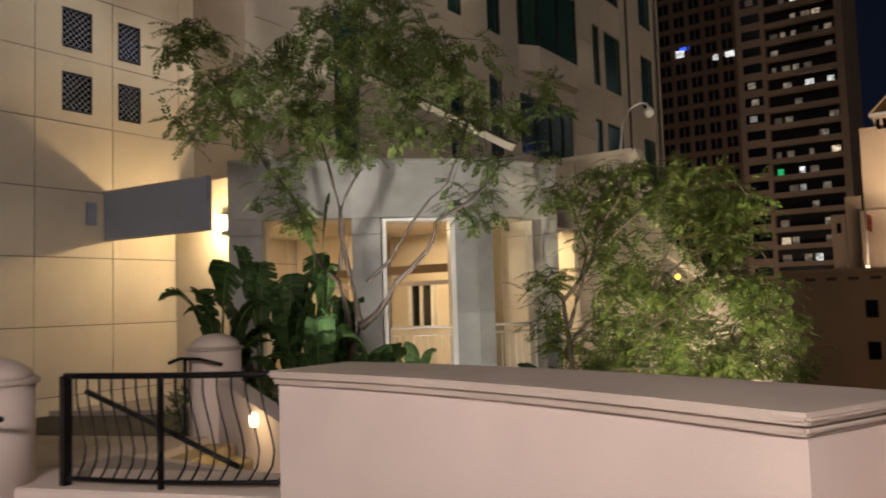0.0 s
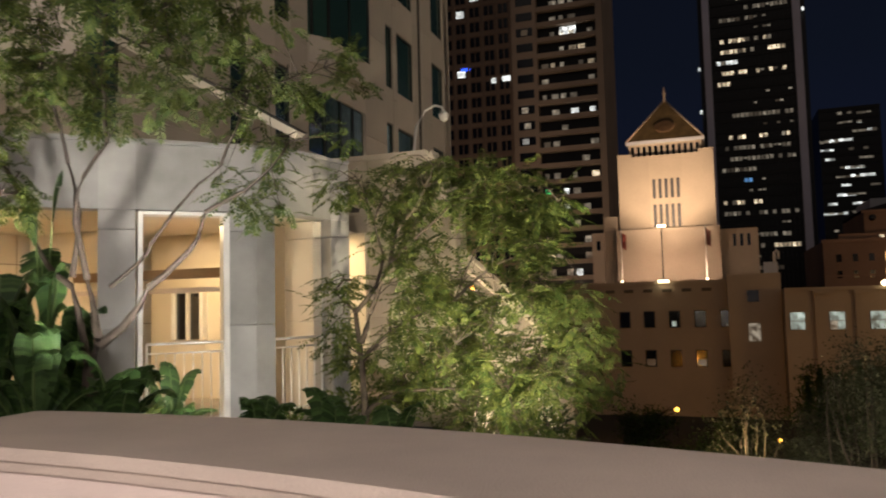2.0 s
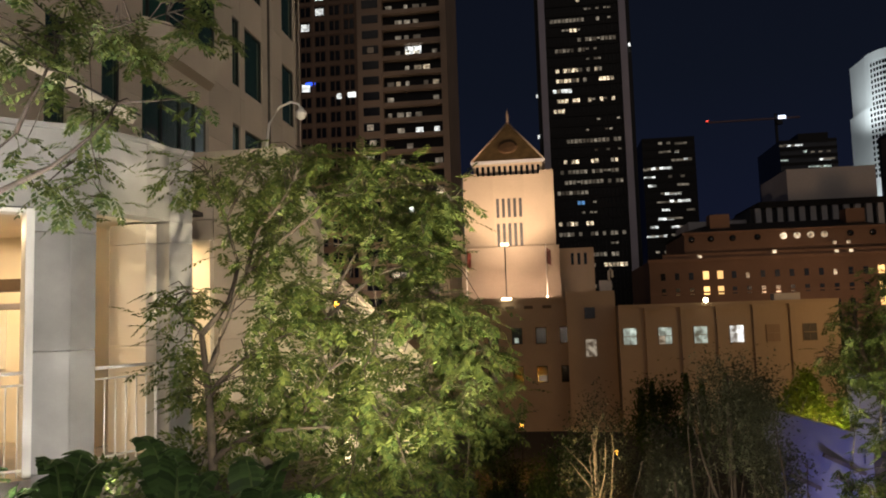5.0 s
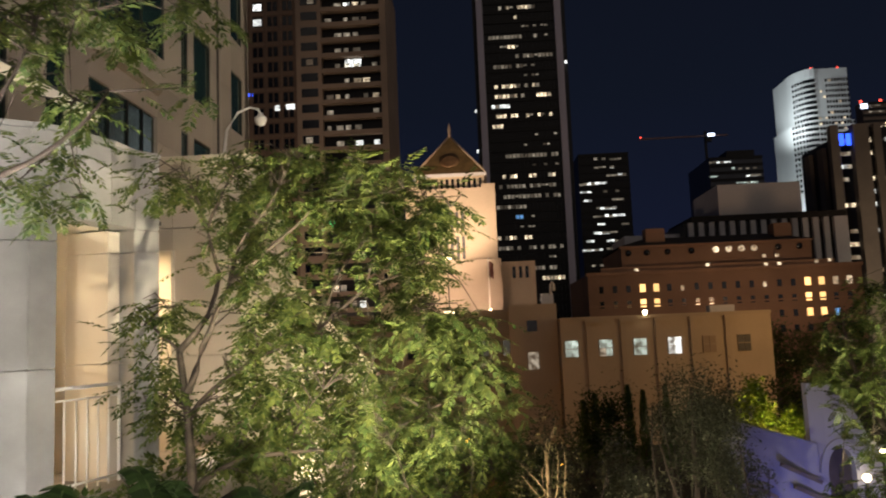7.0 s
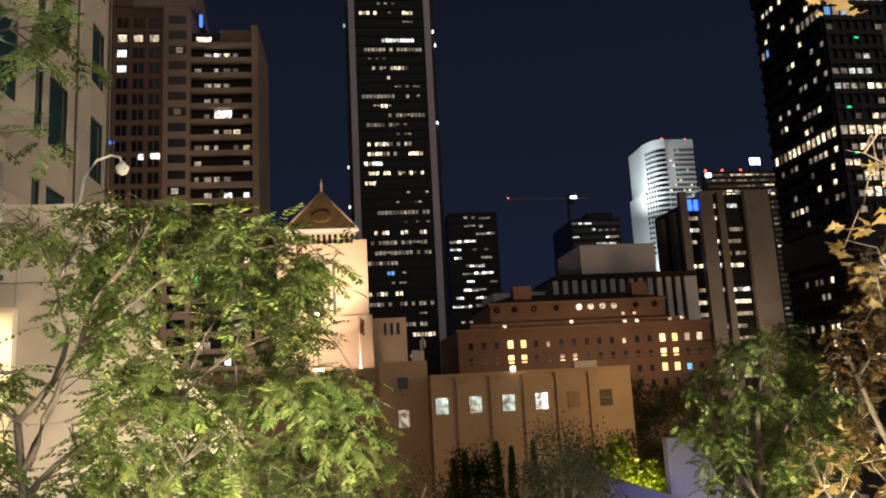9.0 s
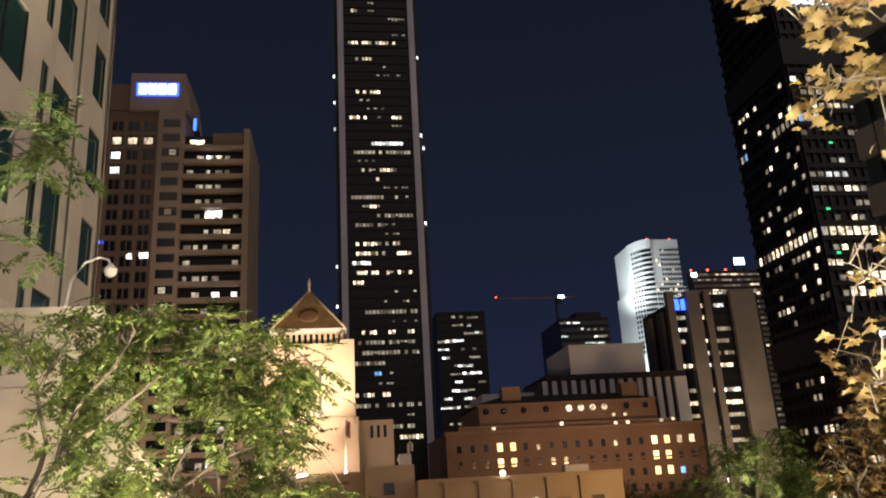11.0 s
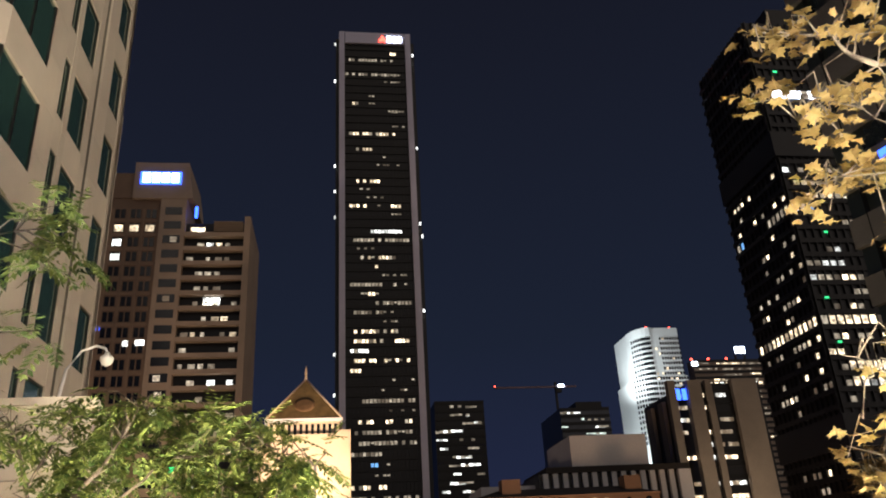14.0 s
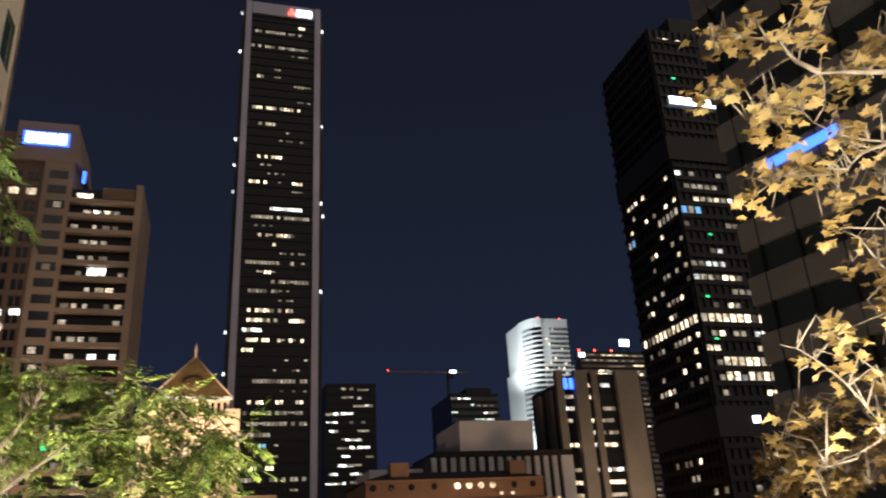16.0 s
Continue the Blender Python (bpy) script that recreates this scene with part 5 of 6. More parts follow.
def seg_distance(p, a, b):
    a, b = Vector(a), Vector(b)
    f = max(0.0, min(1.0, (p - a).dot(b - a) / (b - a).length_squared))
    d = p - a.lerp(b, f)
    return math.hypot(d.x, d.z)


def feather_tree(name, label, seed, trunk, limbs, clumps, leaf_mat, per, leaf, length, droop, bark=BARK, star=False, kind="", gaps=()):
    """trunk: points; limbs: (from, to, radius); clumps: (centre, radii, twigs)."""
    rng = random.Random(seed)
    t = thing(name, label, "tree", kind=kind)
    bm = bmesh.new()
    base_r = trunk[1]
    pts = trunk[0]
    add_tube(bm, pts, [base_r * (1 - 0.45 * k / (len(pts) - 1)) for k in range(len(pts))], 9)
    ends = [Vector(p) for p in pts[1:]]
    for a, b, r in limbs:
        ends += limb(bm, rng, a, b, r, r * 0.35)[1:]
    verts, faces = [], []
    for c, rad, n in clumps:
        c = Vector(c)
        for k in range(n):
            while True:
                q = Vector((rng.uniform(-1, 1), rng.uniform(-1, 1), rng.uniform(-1, 1)))
                if 0.12 < q.length < 1:
                    break
            p = c + Vector((q.x * rad[0], q.y * rad[1], q.z * rad[2]))
            if any(seg_distance(p, g0, g1) < gr for g0, g1, gr in gaps) and rng.random() < 0.78:
                continue
            src = min(ends, key=lambda e: (e - p).length + rng.uniform(0, 0.5))
            mid = src.lerp(p, 0.5) + Vector((rng.uniform(-.15, .15), rng.uniform(-.15, .15), rng.uniform(0, .25)))
            if (p - src).length < (0.9 if star else 2.6):
                add_tube(bm, [src, mid, p], [0.011, 0.008, 0.004], 4)
            if rng.random() < 0.3:
                ends.append(p)
            for i in range(per):
                d = Vector((rng.uniform(-1, 1), rng.uniform(-1, 1), rng.uniform(-0.45, 0.5)))
                b = p + Vector((rng.uniform(-.12, .12), rng.uniform(-.12, .12), rng.uniform(-.12, .12)))
                if star:
                    star_leaf(verts, faces, b, d.normalized(), Vector((rng.uniform(-.5, .5), rng.uniform(-.5, .5), 1)).normalized(), leaf * rng.uniform(0.6, 1.2))
                else:
                    feather(verts, faces, rng, b, d, length * rng.uniform(0.7, 1.2), 7, leaf, droop)
    for f in bm.faces:
        f.smooth = True
    part("trunk", bm, bark, t)
    part("crown", mesh_from("crown", verts, faces, leaf_mat), None, t)
    return t


TAN_BARK = material("tan_bark", (0.058, 0.041, 0.029), 0.85, 0, 0.15, 3, 0.3, 30)
# lanes thinned through the slender tree's leaves on the sightline to the roof beam
BEAM_GAP = [((-3.9, 13.4, 3.4), (-6.3, 13.4, 4.95), 0.24)]
# slender multi-stem tree in the planted bed
feather_tree("tree", "slender multi-stem tree with feathery drooping green leaves", 1,
    ([(-7.15, 12.45, -0.6), (-7.2, 12.45, 0.4), (-7.25, 12.5, 0.9), (-7.1, 12.5, 1.3)], 0.13),
    [((-7.25, 12.5, 0.9), (-7.6, 12.55, 1.97), 0.065), ((-7.6, 12.55, 1.97), (-8.37, 12.5, 2.99), 0.045), ((-8.37, 12.5, 2.99), (-8.99, 12.3, 3.97), 0.036), ((-8.99, 12.3, 3.97), (-9.2, 11.4, 5.2), 0.026), ((-7.6, 12.55, 2.1), (-7.74, 12.6, 3.62), 0.040), ((-7.74, 12.6, 3.62), (-8.04, 12.4, 4.86), 0.030), ((-7.1, 12.5, 1.3), (-7.4, 12.6, 2.06), 0.060), ((-7.4, 12.6, 2.06), (-7.09, 12.6, 3.84), 0.045), ((-7.09, 12.6, 3.84), (-7.22, 12.7, 5.69), 0.032),
     ((-7.1, 12.5, 1.2), (-6.43, 12.6, 1.92), 0.075), ((-6.43, 12.6, 1.92), (-5.72, 12.8, 2.86), 0.050), ((-5.72, 12.8, 2.86), (-4.74, 13.2, 3.75), 0.030), ((-7.03, 12.6, 1.95), (-6.41, 12.6, 2.46), 0.032), ((-6.41, 12.6, 2.46), (-5.7, 13.1, 3.5), 0.028), ((-5.7, 13.1, 3.5), (-5.6, 13.6, 4.6), 0.022), ((-8.37, 12.5, 2.99), (-8.7, 11.8, 4.2), 0.022), ((-5.6, 13.6, 4.6), (-4.6, 13.9, 4.9), 0.016)],
    [((-9.0, 10.75, 5.3), (0.65, 0.65, 1.1), 34), ((-4.5, 13.8, 4.6), (0.6, 0.5, 0.8), 9), ((-8.4, 11.7, 5.0), (1.0, 0.9, 1.1), 48), ((-7.3, 12.6, 6.2), (1.6, 1.0, 0.75), 66), ((-6.1, 13.4, 5.3), (1.1, 1.0, 1.0), 60), ((-5.4, 13.9, 4.4), (0.75, 0.8, 0.75), 30), ((-7.3, 12.7, 4.7), (1.2, 0.8, 0.7), 34), ((-8.2, 11.9, 3.6), (0.6, 0.6, 0.7), 14), ((-5.8, 14.0, 3.3), (0.5, 0.5, 0.45), 10)],
    LEAF_GREEN, 7, 0.088, 0.38, 0.12, TAN_BARK, gaps=BEAM_GAP)
# lanes thinned through the broad tree's leaves on sightlines to the stair parapet
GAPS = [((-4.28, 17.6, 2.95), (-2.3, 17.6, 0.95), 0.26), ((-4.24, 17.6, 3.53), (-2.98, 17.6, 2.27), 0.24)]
# broad tree in front of the wing
feather_tree("tree", "broad leafy tree with fine green foliage lit from below", 2,
    ([(-5.3, 16.6, -1.1), (-5.35, 16.65, -0.2), (-5.45, 16.75, 0.67), (-5.58, 16.8, 1.53)], 0.075),
    [((-5.58, 16.8, 1.53), (-5.21, 16.8, 3.08), 0.050), ((-5.21, 16.8, 3.08), (-5.59, 16.9, 3.93), 0.030), ((-5.21, 16.8, 3.08), (-4.9, 17.0, 3.9), 0.022), ((-5.45, 16.75, 1.0), (-4.91, 16.8, 2.38), 0.055), ((-4.91, 16.8, 2.38), (-4.71, 16.8, 2.99), 0.042), ((-4.71, 16.8, 2.99), (-4.15, 17.0, 4.02), 0.030),
     ((-4.91, 16.8, 2.38), (-3.81, 17.1, 3.44), 0.032), ((-3.81, 17.1, 3.44), (-2.69, 17.3, 3.59), 0.020), ((-5.58, 16.8, 1.53), (-6.18, 16.8, 2.17), 0.022), ((-5.45, 16.75, 0.67), (-3.9, 17.2, 1.7), 0.045), ((-3.9, 17.2, 1.7), (-2.5, 17.5, 2.5), 0.030), ((-5.35, 16.65, -0.2), (-3.4, 16.9, 0.2), 0.045), ((-3.4, 16.9, 0.2), (-2.0, 17.4, 0.9), 0.030), ((-3.9, 17.2, 1.7), (-3.2, 17.6, 3.0), 0.022), ((-4.2, 16.9, 0.05), (-3.7, 16.6, 1.0), 0.02)],
    [((-4.5, 17.3, 4.0), (0.7, 0.6, 0.30), 22), ((-3.3, 17.5, 3.75), (0.8, 0.6, 0.36), 28), ((-3.9, 17.4, 3.3), (0.95, 0.8, 0.6), 52), ((-4.3, 17.1, 2.4), (0.6, 0.7, 0.6), 20), ((-2.9, 17.7, 2.7), (1.0, 0.9, 0.8), 62), ((-3.2, 17.4, 1.6), (1.3, 1.0, 0.7), 78), ((-2.2, 17.7, 1.4), (0.8, 0.8, 0.8), 44), ((-3.0, 17.2, 0.5), (1.5, 1.0, 0.7), 84), ((-5.7, 17.0, 3.8), (0.5, 0.5, 0.35), 13), ((-5.9, 16.8, 1.9), (0.45, 0.5, 0.4), 11), ((-5.0, 16.9, 0.4), (0.7, 0.6, 0.5), 20), ((-3.5, 17.5, 2.5), (0.8, 0.6, 0.7), 34), ((-4.6, 17.2, 3.5), (0.8, 0.6, 0.4), 24), ((-2.6, 17.6, 3.2), (0.5, 0.5, 0.4), 14), ((-4.4, 17.0, 1.5), (0.7, 0.6, 0.8), 36), ((-4.6, 17.0, 0.5), (0.7, 0.6, 0.6), 24), ((-4.8, 17.0, 2.9), (0.6, 0.5, 0.5), 13), ((-5.9, 16.9, 1.0), (0.5, 0.5, 0.6), 14), ((-3.2, 17.0, -0.4), (1.4, 0.9, 0.45), 40), ((-2.18, 17.3, 3.39), (0.35, 0.3, 0.14), 7), ((-1.9, 17.6, 0.5), (0.6, 0.6, 0.7), 24)],
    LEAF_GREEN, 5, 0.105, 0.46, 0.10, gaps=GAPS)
# leafy tree below the terrace
feather_tree("tree", "leafy green tree below the terrace lit from below", 3,
    ([(5.2, 20.5, -6.0), (5.2, 20.5, -2.5), (5.1, 20.5, -0.6), (5.2, 20.6, 0.6)], 0.14),
    [((5.1, 20.5, -0.6), (4.4, 20.7, 1.5), 0.06), ((5.2, 20.6, 0.6), (5.5, 20.6, 2.2), 0.05), ((5.1, 20.5, -0.4), (6.3, 20.2, 1.4), 0.05)],
    [((5.4, 20.5, 1.8), (1.0, 0.8, 0.75), 50), ((4.6, 20.7, 0.9), (0.9, 0.8, 0.9), 50), ((6.1, 20.2, 0.9), (0.8, 0.8, 0.9), 44), ((5.2, 20.5, -0.3), (1.3, 0.9, 0.9), 70), ((5.0, 20.5, -1.8), (1.4, 0.9, 0.9), 60)],
    LEAF_GREEN, 8, 0.07, 0.30, 0.07)
# bare-branched tree with thin brown foliage
feather_tree("tree", "thin tree with sparse brown leaves and pale twigs", 4,
    ([(6.2, 18.0, -6.0), (6.1, 18.0, -2.0), (6.0, 18.0, 0.0)], 0.12),
    [((6.0, 18.0, 0.0), (5.4, 18.3, 2.1), 0.05), ((6.0, 18.0, 0.0), (6.4, 17.8, 2.6), 0.05), ((6.1, 18.0, -1.4), (4.8, 18.4, 0.6), 0.04), ((6.0, 18.0, -0.4), (6.9, 17.6, 1.8), 0.04), ((6.1, 18, -1), (7.6, 17.3, 1.6), 0.04)],
    [((5.8, 18.1, 1.6), (0.8, 0.7, 1.1), 60), ((6.6, 17.7, 1.9), (0.9, 0.7, 1.2), 60), ((5.4, 18.2, 0.0), (0.8, 0.7, 0.9), 34), ((7.2, 17.4, 0.6), (1.0, 0.8, 1.4), 50), ((6.8, 17.5, 3.3), (0.8, 0.7, 0.8), 50), ((6.0, 17.6, 2.7), (0.7, 0.6, 0.7), 60)],
    leaf_material("brown_dry_leaf", (0.10, 0.065, 0.025), (0.22, 0.15, 0.06)), 5, 0.08, 0.22, 0.05, PALE_BARK)
# sycamore with yellow autumn leaves
feather_tree("sycamore_tree", "sycamore with yellow autumn leaves and pale mottled branches", 5,
    ([(6.2, 10.8, -4.0), (6.1, 10.9, 1.0), (5.7, 11.2, 3.4), (5.0, 11.6, 4.6)], 0.16),
    [((5.0, 11.6, 4.6), (4.34, 12.5, 6.1), 0.06), ((4.34, 12.5, 6.1), (3.31, 12.8, 6.19), 0.042), ((3.31, 12.8, 6.19), (2.93, 12.8, 6.54), 0.030), ((2.93, 12.8, 6.54), (2.2, 12.9, 6.70), 0.018), ((4.34, 12.5, 6.1), (4.3, 12.7, 7.0), 0.025), ((5.0, 11.6, 4.6), (3.88, 12.7, 5.40), 0.035), ((3.88, 12.7, 5.40), (3.33, 12.8, 5.10), 0.020), ((3.33, 12.8, 5.10), (2.5, 12.9, 4.95), 0.010), ((3.31, 12.8, 6.19), (2.4, 12.9, 5.6), 0.012), ((3.88, 12.7, 5.40), (3.0, 12.9, 5.9), 0.012), ((5.4, 11.4, 3.6), (2.98, 12.8, 2.66), 0.022), ((2.98, 12.8, 2.66), (2.12, 12.8, 3.36), 0.012), ((3.5, 12.6, 2.9), (3.4, 12.8, 4.2), 0.012), ((3.88, 12.7, 5.4), (3.5, 12.8, 4.3), 0.012), ((2.98, 12.8, 2.66), (2.4, 12.9, 2.4), 0.010)],
    [((2.22, 13.00, 6.58), (0.26, 0.30, 0.24), 5), ((2.18, 12.88, 5.78), (0.26, 0.30, 0.24), 6), ((2.50, 12.76, 5.50), (0.26, 0.30, 0.24), 8), ((2.45, 13.00, 4.89), (0.26, 0.30, 0.24), 7), ((2.69, 12.88, 6.58), (0.26, 0.30, 0.24), 8), ((3.26, 12.76, 6.67), (0.26, 0.30, 0.24), 9), ((3.07, 13.00, 5.95), (0.26, 0.30, 0.24), 10), ((3.00, 12.88, 5.18), (0.26, 0.30, 0.24), 9), ((3.02, 12.76, 4.58), (0.26, 0.30, 0.24), 6), ((3.70, 13.00, 6.23), (0.26, 0.30, 0.24), 10), ((3.66, 12.88, 5.62), (0.26, 0.30, 0.24), 10), ((4.27, 12.76, 6.67), (0.26, 0.30, 0.24), 12), ((3.80, 13.00, 5.06), (0.26, 0.30, 0.24), 10), ((2.91, 12.88, 3.54), (0.26, 0.30, 0.24), 7), ((3.37, 12.76, 3.81), (0.26, 0.30, 0.24), 8), ((3.50, 13.00, 4.32), (0.26, 0.30, 0.24), 8), ((2.59, 12.88, 3.23), (0.26, 0.30, 0.24), 4), ((2.99, 12.76, 3.18), (0.26, 0.30, 0.24), 6), ((2.33, 13.00, 2.70), (0.26, 0.30, 0.24), 4), ((3.06, 12.88, 2.84), (0.26, 0.30, 0.24), 7), ((2.34, 12.76, 2.34), (0.26, 0.30, 0.24), 5)],
    LEAF_YELLOW, 4, 0.138, 0.3, 0.1, PALE_BARK, star=True)


# far garden trees
def bushy(name, label, seed, base, height, radii, leaf_mat, n, leaf, bark=BARK, gaps=0.25):
    rng = random.Random(seed)
    t = thing(name, label, "tree", group="garden trees")
    x, y, z = base
    bm = bmesh.new()
    top = z + height
    add_tube(bm, [(x, y, z), (x + 0.1, y, z + height * 0.3), (x, y + 0.1, z + height * 0.6), (x, y, top - radii[2] * 0.4)], [0.22, 0.17, 0.12, 0.03], 7)
    for k in range(9):
        a = rng.uniform(0, 6.28)
        limb(bm, rng, (x, y, z + height * rng.uniform(0.3, 0.6)), (x + radii[0] * 0.75 * math.cos(a), y + radii[1] * 0.75 * math.sin(a), top - radii[2] * rng.uniform(0.3, 1.2)), 0.07, 0.015)
    cl = []
    for k in range(26):
        q = Vector((rng.gauss(0, 1), rng.gauss(0, 1), rng.gauss(0, 1))).normalized() * rng.uniform(0.35, 0.9)
        cl.append((Vector((x + q.x * radii[0], y + q.y * radii[1], top - radii[2] + q.z * radii[2])), rng.uniform(0.22, 0.4)))
    verts, faces = [], []
    for k in range(n):
        c, s = rng.choice(cl)
        q = Vector((rng.gauss(0, 0.5) * radii[0] * s, rng.gauss(0, 0.5) * radii[1] * s, rng.gauss(0, 0.5) * radii[2] * s))
        d = Vector((rng.uniform(-1, 1), rng.uniform(-1, 1), rng.uniform(-1, 0.6))).normalized()
        add_leaflet(verts, faces, c + q, d, leaf * rng.uniform(0.6, 1.3), leaf * 0.25, Vector((rng.uniform(-.4, .4), rng.uniform(-.4, .4), 1)).normalized())
    part("trunk", bm, bark, t)
    part("crown", mesh_from("crown", verts, faces, leaf_mat), None, t)


bushy("olive_tree", "dark grey-green garden tree below the terrace", 31, (4.9, 33.2, -16), 16.5, (1.75, 1.6, 2.4), LEAF_OLIVE, 10500, 0.14)
bushy("olive_tree", "dark grey-green garden tree below the terrace", 46, (6.3, 33.6, -16), 13.6, (1.3, 1.3, 1.9), LEAF_OLIVE, 3600, 0.16)
bushy("garden_tree", "dark leafy tree in the lower garden", 47, (3.1, 33.6, -16), 13.4, (1.4, 1.3, 2.0), LEAF_OLIVE, 3200, 0.16)
bushy("olive_tree", "dark grey-green garden tree below the terrace", 32, (4.6, 46, -16), 12.6, (2.4, 2.0, 3.2), LEAF_OLIVE, 3600, 0.26)
bushy("garden_tree", "thin pale-branched tree with sparse leaves", 33, (1.6, 55, -16), 13.8, (2.4, 2.0, 4.6), LEAF_OLIVE, 2800, 0.24, PALE_BARK)
bushy("garden_tree", "dark leafy tree in the lower garden", 48, (-0.6, 60, -16), 9.8, (2.6, 2.2, 3.2), LEAF_DARK, 3600, 0.3)
bushy("garden_tree", "dark leafy tree in the lower garden", 49, (-3.8, 66, -16), 8.0, (2.6, 2.2, 2.8), LEAF_DARK, 3200, 0.3)
bushy("garden_tree", "small tree with lit leaves in the lower garden", 50, (0.6, 44, -16), 9.6, (1.6, 1.4, 2.4), LEAF_OLIVE, 2600, 0.2)
bushy("garden_tree", "dark street tree in front of the library", 34, (11, 92, -16), 11, (5.0, 3.0, 4.4), LEAF_DARK, 4200, 0.5)
bushy("garden_tree", "dark street tree in front of the library", 35, (22, 94, -16), 9.5, (6.0, 3.0, 4.0), LEAF_DARK, 4200, 0.5)
bushy("garden_tree", "dark street tree in front of the library", 36, (36, 100, -16), 12, (7.0, 3.0, 5.0), LEAF_DARK, 4600, 0.5)
bushy("garden_tree", "dark street tree in front of the library", 37, (52, 104, -16), 14, (9.0, 3.0, 6.0), LEAF_DARK, 5200, 0.5)
bushy("garden_tree", "dark street tree beside the library wing", 51, (46, 138, -16), 17.5, (7.0, 4.0, 6.5), LEAF_DARK, 5200, 0.6)
bushy("garden_tree", "dark street tree beside the library wing", 52, (58, 142, -16), 18.5, (8.0, 4.0, 7.0), LEAF_DARK, 5200, 0.6)
bushy("garden_tree", "dark street tree in front of the library", 43, (-7, 86, -16), 8.6, (3.6, 2.6, 3.4), LEAF_DARK, 3000, 0.4)
bushy("garden_tree", "dark street tree in front of the library", 44, (1.5, 80, -16), 7.4, (3.2, 2.6, 3.0), LEAF_DARK, 3000, 0.4)
bushy("garden_tree", "dark street tree in front of the library", 45, (6.5, 72, -16), 8.0, (3.2, 2.6, 3.2), LEAF_OLIVE, 3000, 0.36)
bushy("garden_tree", "small lit shrub tree with bright leaves", 38, (-1.4, 40, -16), 10.2, (1.8, 1.5, 2.4), LEAF_GREEN, 2600, 0.22)
bushy("bright_tree", "yellow-green tree lit by a garden lamp", 39, (12.2, 50, -12), 10.6, (1.5, 1.3, 1.9), LEAF_BRIGHT, 3000, 0.3)
bushy("bright_tree", "yellow-green bushy tree lit by a garden lamp", 40, (14.4, 49.5, -12), 9.2, (1.9, 1.4, 1.3), LEAF_BRIGHT, 3000, 0.34)
bushy("garden_tree", "green tree at the edge of the plaza", 41, (14.2, 34.6, -16), 18.0, (1.7, 1.6, 2.6), LEAF_GREEN, 3600, 0.22)
for x, h in ((11.3, 9.0), (15.4, 9.9), (17.2, 9.2), (20.0, 9.8), (9.9, 8.2)):
    t = thing("cypress", "narrow dark cypress against the library wall", "tree", (x, 105.5, -16), "cypresses")
    rng = random.Random(int(x * 10))
    verts, faces = [], []
    for k in range(700):
        f = rng.random()
        r = 0.95 * (1 - f) ** 0.6 * (0.4 + 0.6 * min(1, f * 6)) * math.sqrt(rng.random())
        a = rng.uniform(0, 6.28)
        add_leaflet(verts, faces, Vector((r * math.cos(a), r * math.sin(a), f * h)), Vector((math.cos(a) * 0.5, math.sin(a) * 0.5, 1)).normalized(), 0.6, 0.14, Vector((math.cos(a), math.sin(a), 0)))
    part("trunk", tube([(0, 0, 0), (0, 0, h * 0.8)], [0.14, 0.03], 6), BARK, t)
    part("crown", mesh_from("crown", verts, faces, LEAF_DARK), None, t)


# big-leaved plants in the bed
STALK = leaf_material("pale_green_stalk", (0.06, 0.10, 0.03), (0.12, 0.16, 0.06), 0.1)


def paddle(bm, rng, root, tip, width, n=26):
    """One long arching blade with comb-like tears; gives back the line of stalk and midrib."""
    root, tip = Vector(root), Vector(tip)
    d = tip - root
    out = Vector((d.x, d.y, 0))
    out = out.normalized() if out.length > 0.05 else Vector((1, 0, 0))
    side = out.cross(Vector((0, 0, 1)))
    knee = root + Vector((d.x * 0.22, d.y * 0.22, d.z * 1.12))
    end = root + Vector((d.x, d.y, d.z * rng.uniform(0.8, 1.02)))
    start = max(0.25, 1 - 1.9 / max(2.2, d.length))

    def spine(f):
        return root * (1 - f) ** 2 + knee * (2 * f * (1 - f)) + end * f * f

    sag = rng.uniform(-0.3, 0.3)
    twist = rng.uniform(-0.5, 0.5)
    for s in (-1, 1):
        rows = []
        for k in range(n + 1):
            f = k / n
            c = spine(start + (1 - start) * f)
            w = width * min(1.0, 2.6 * f + 0.25) * (1 - f ** 3.2) ** 0.7 * rng.uniform(0.93, 1.05) + 0.004
            tilt = sag + s * twist
            e = side * (s * w * math.cos(tilt)) + Vector((0, 0, w * math.sin(tilt)))
            rows.append((c, c + e * 0.45 + Vector((0, 0, 0.02)), c + e + out * (0.10 * w), c + e * 0.97 + out * (0.10 * w)))
        gap = set(k for k in range(2, n) if rng.random() < 0.2)
        for k in range(n):
            p, q = rows[k], rows[k + 1]
            m0, m1, m2 = bm.verts.new(p[0]), bm.verts.new(q[0]), bm.verts.new(q[1])
            m3 = bm.verts.new(p[1])
            bm.faces.new((m0, m1, m2, m3))
            t2 = q[2].lerp(p[2], 0.45) if k in gap else q[2]
            drop = Vector((0, 0, rng.uniform(-0.05, 0.0) if k in gap else 0))
            bm.faces.new((m3, m2, bm.verts.new(t2 + drop), bm.verts.new(p[2] + drop)))
    return [spine(f) for f in (0, 0.15, 0.3, 0.45, 0.6, 0.75, 0.9)]


def big_plant(x, y, z, seed, leaves, label):
    rng = random.Random(seed)
    t = thing("bird_of_paradise", label, "plant", (x, y, z), "big-leaved plants")
    for dx, dy, dz, w in leaves:
        bm = bmesh.new()
        st = paddle(bm, rng, (0, 0, 0), (dx, dy, dz), w)
        part("leaf", bm, LEAF_PADDLE, t)
        part("stalk", tube(st, [0.03, 0.026, 0.022, 0.016, 0.012, 0.009, 0.005], 5), STALK, t)


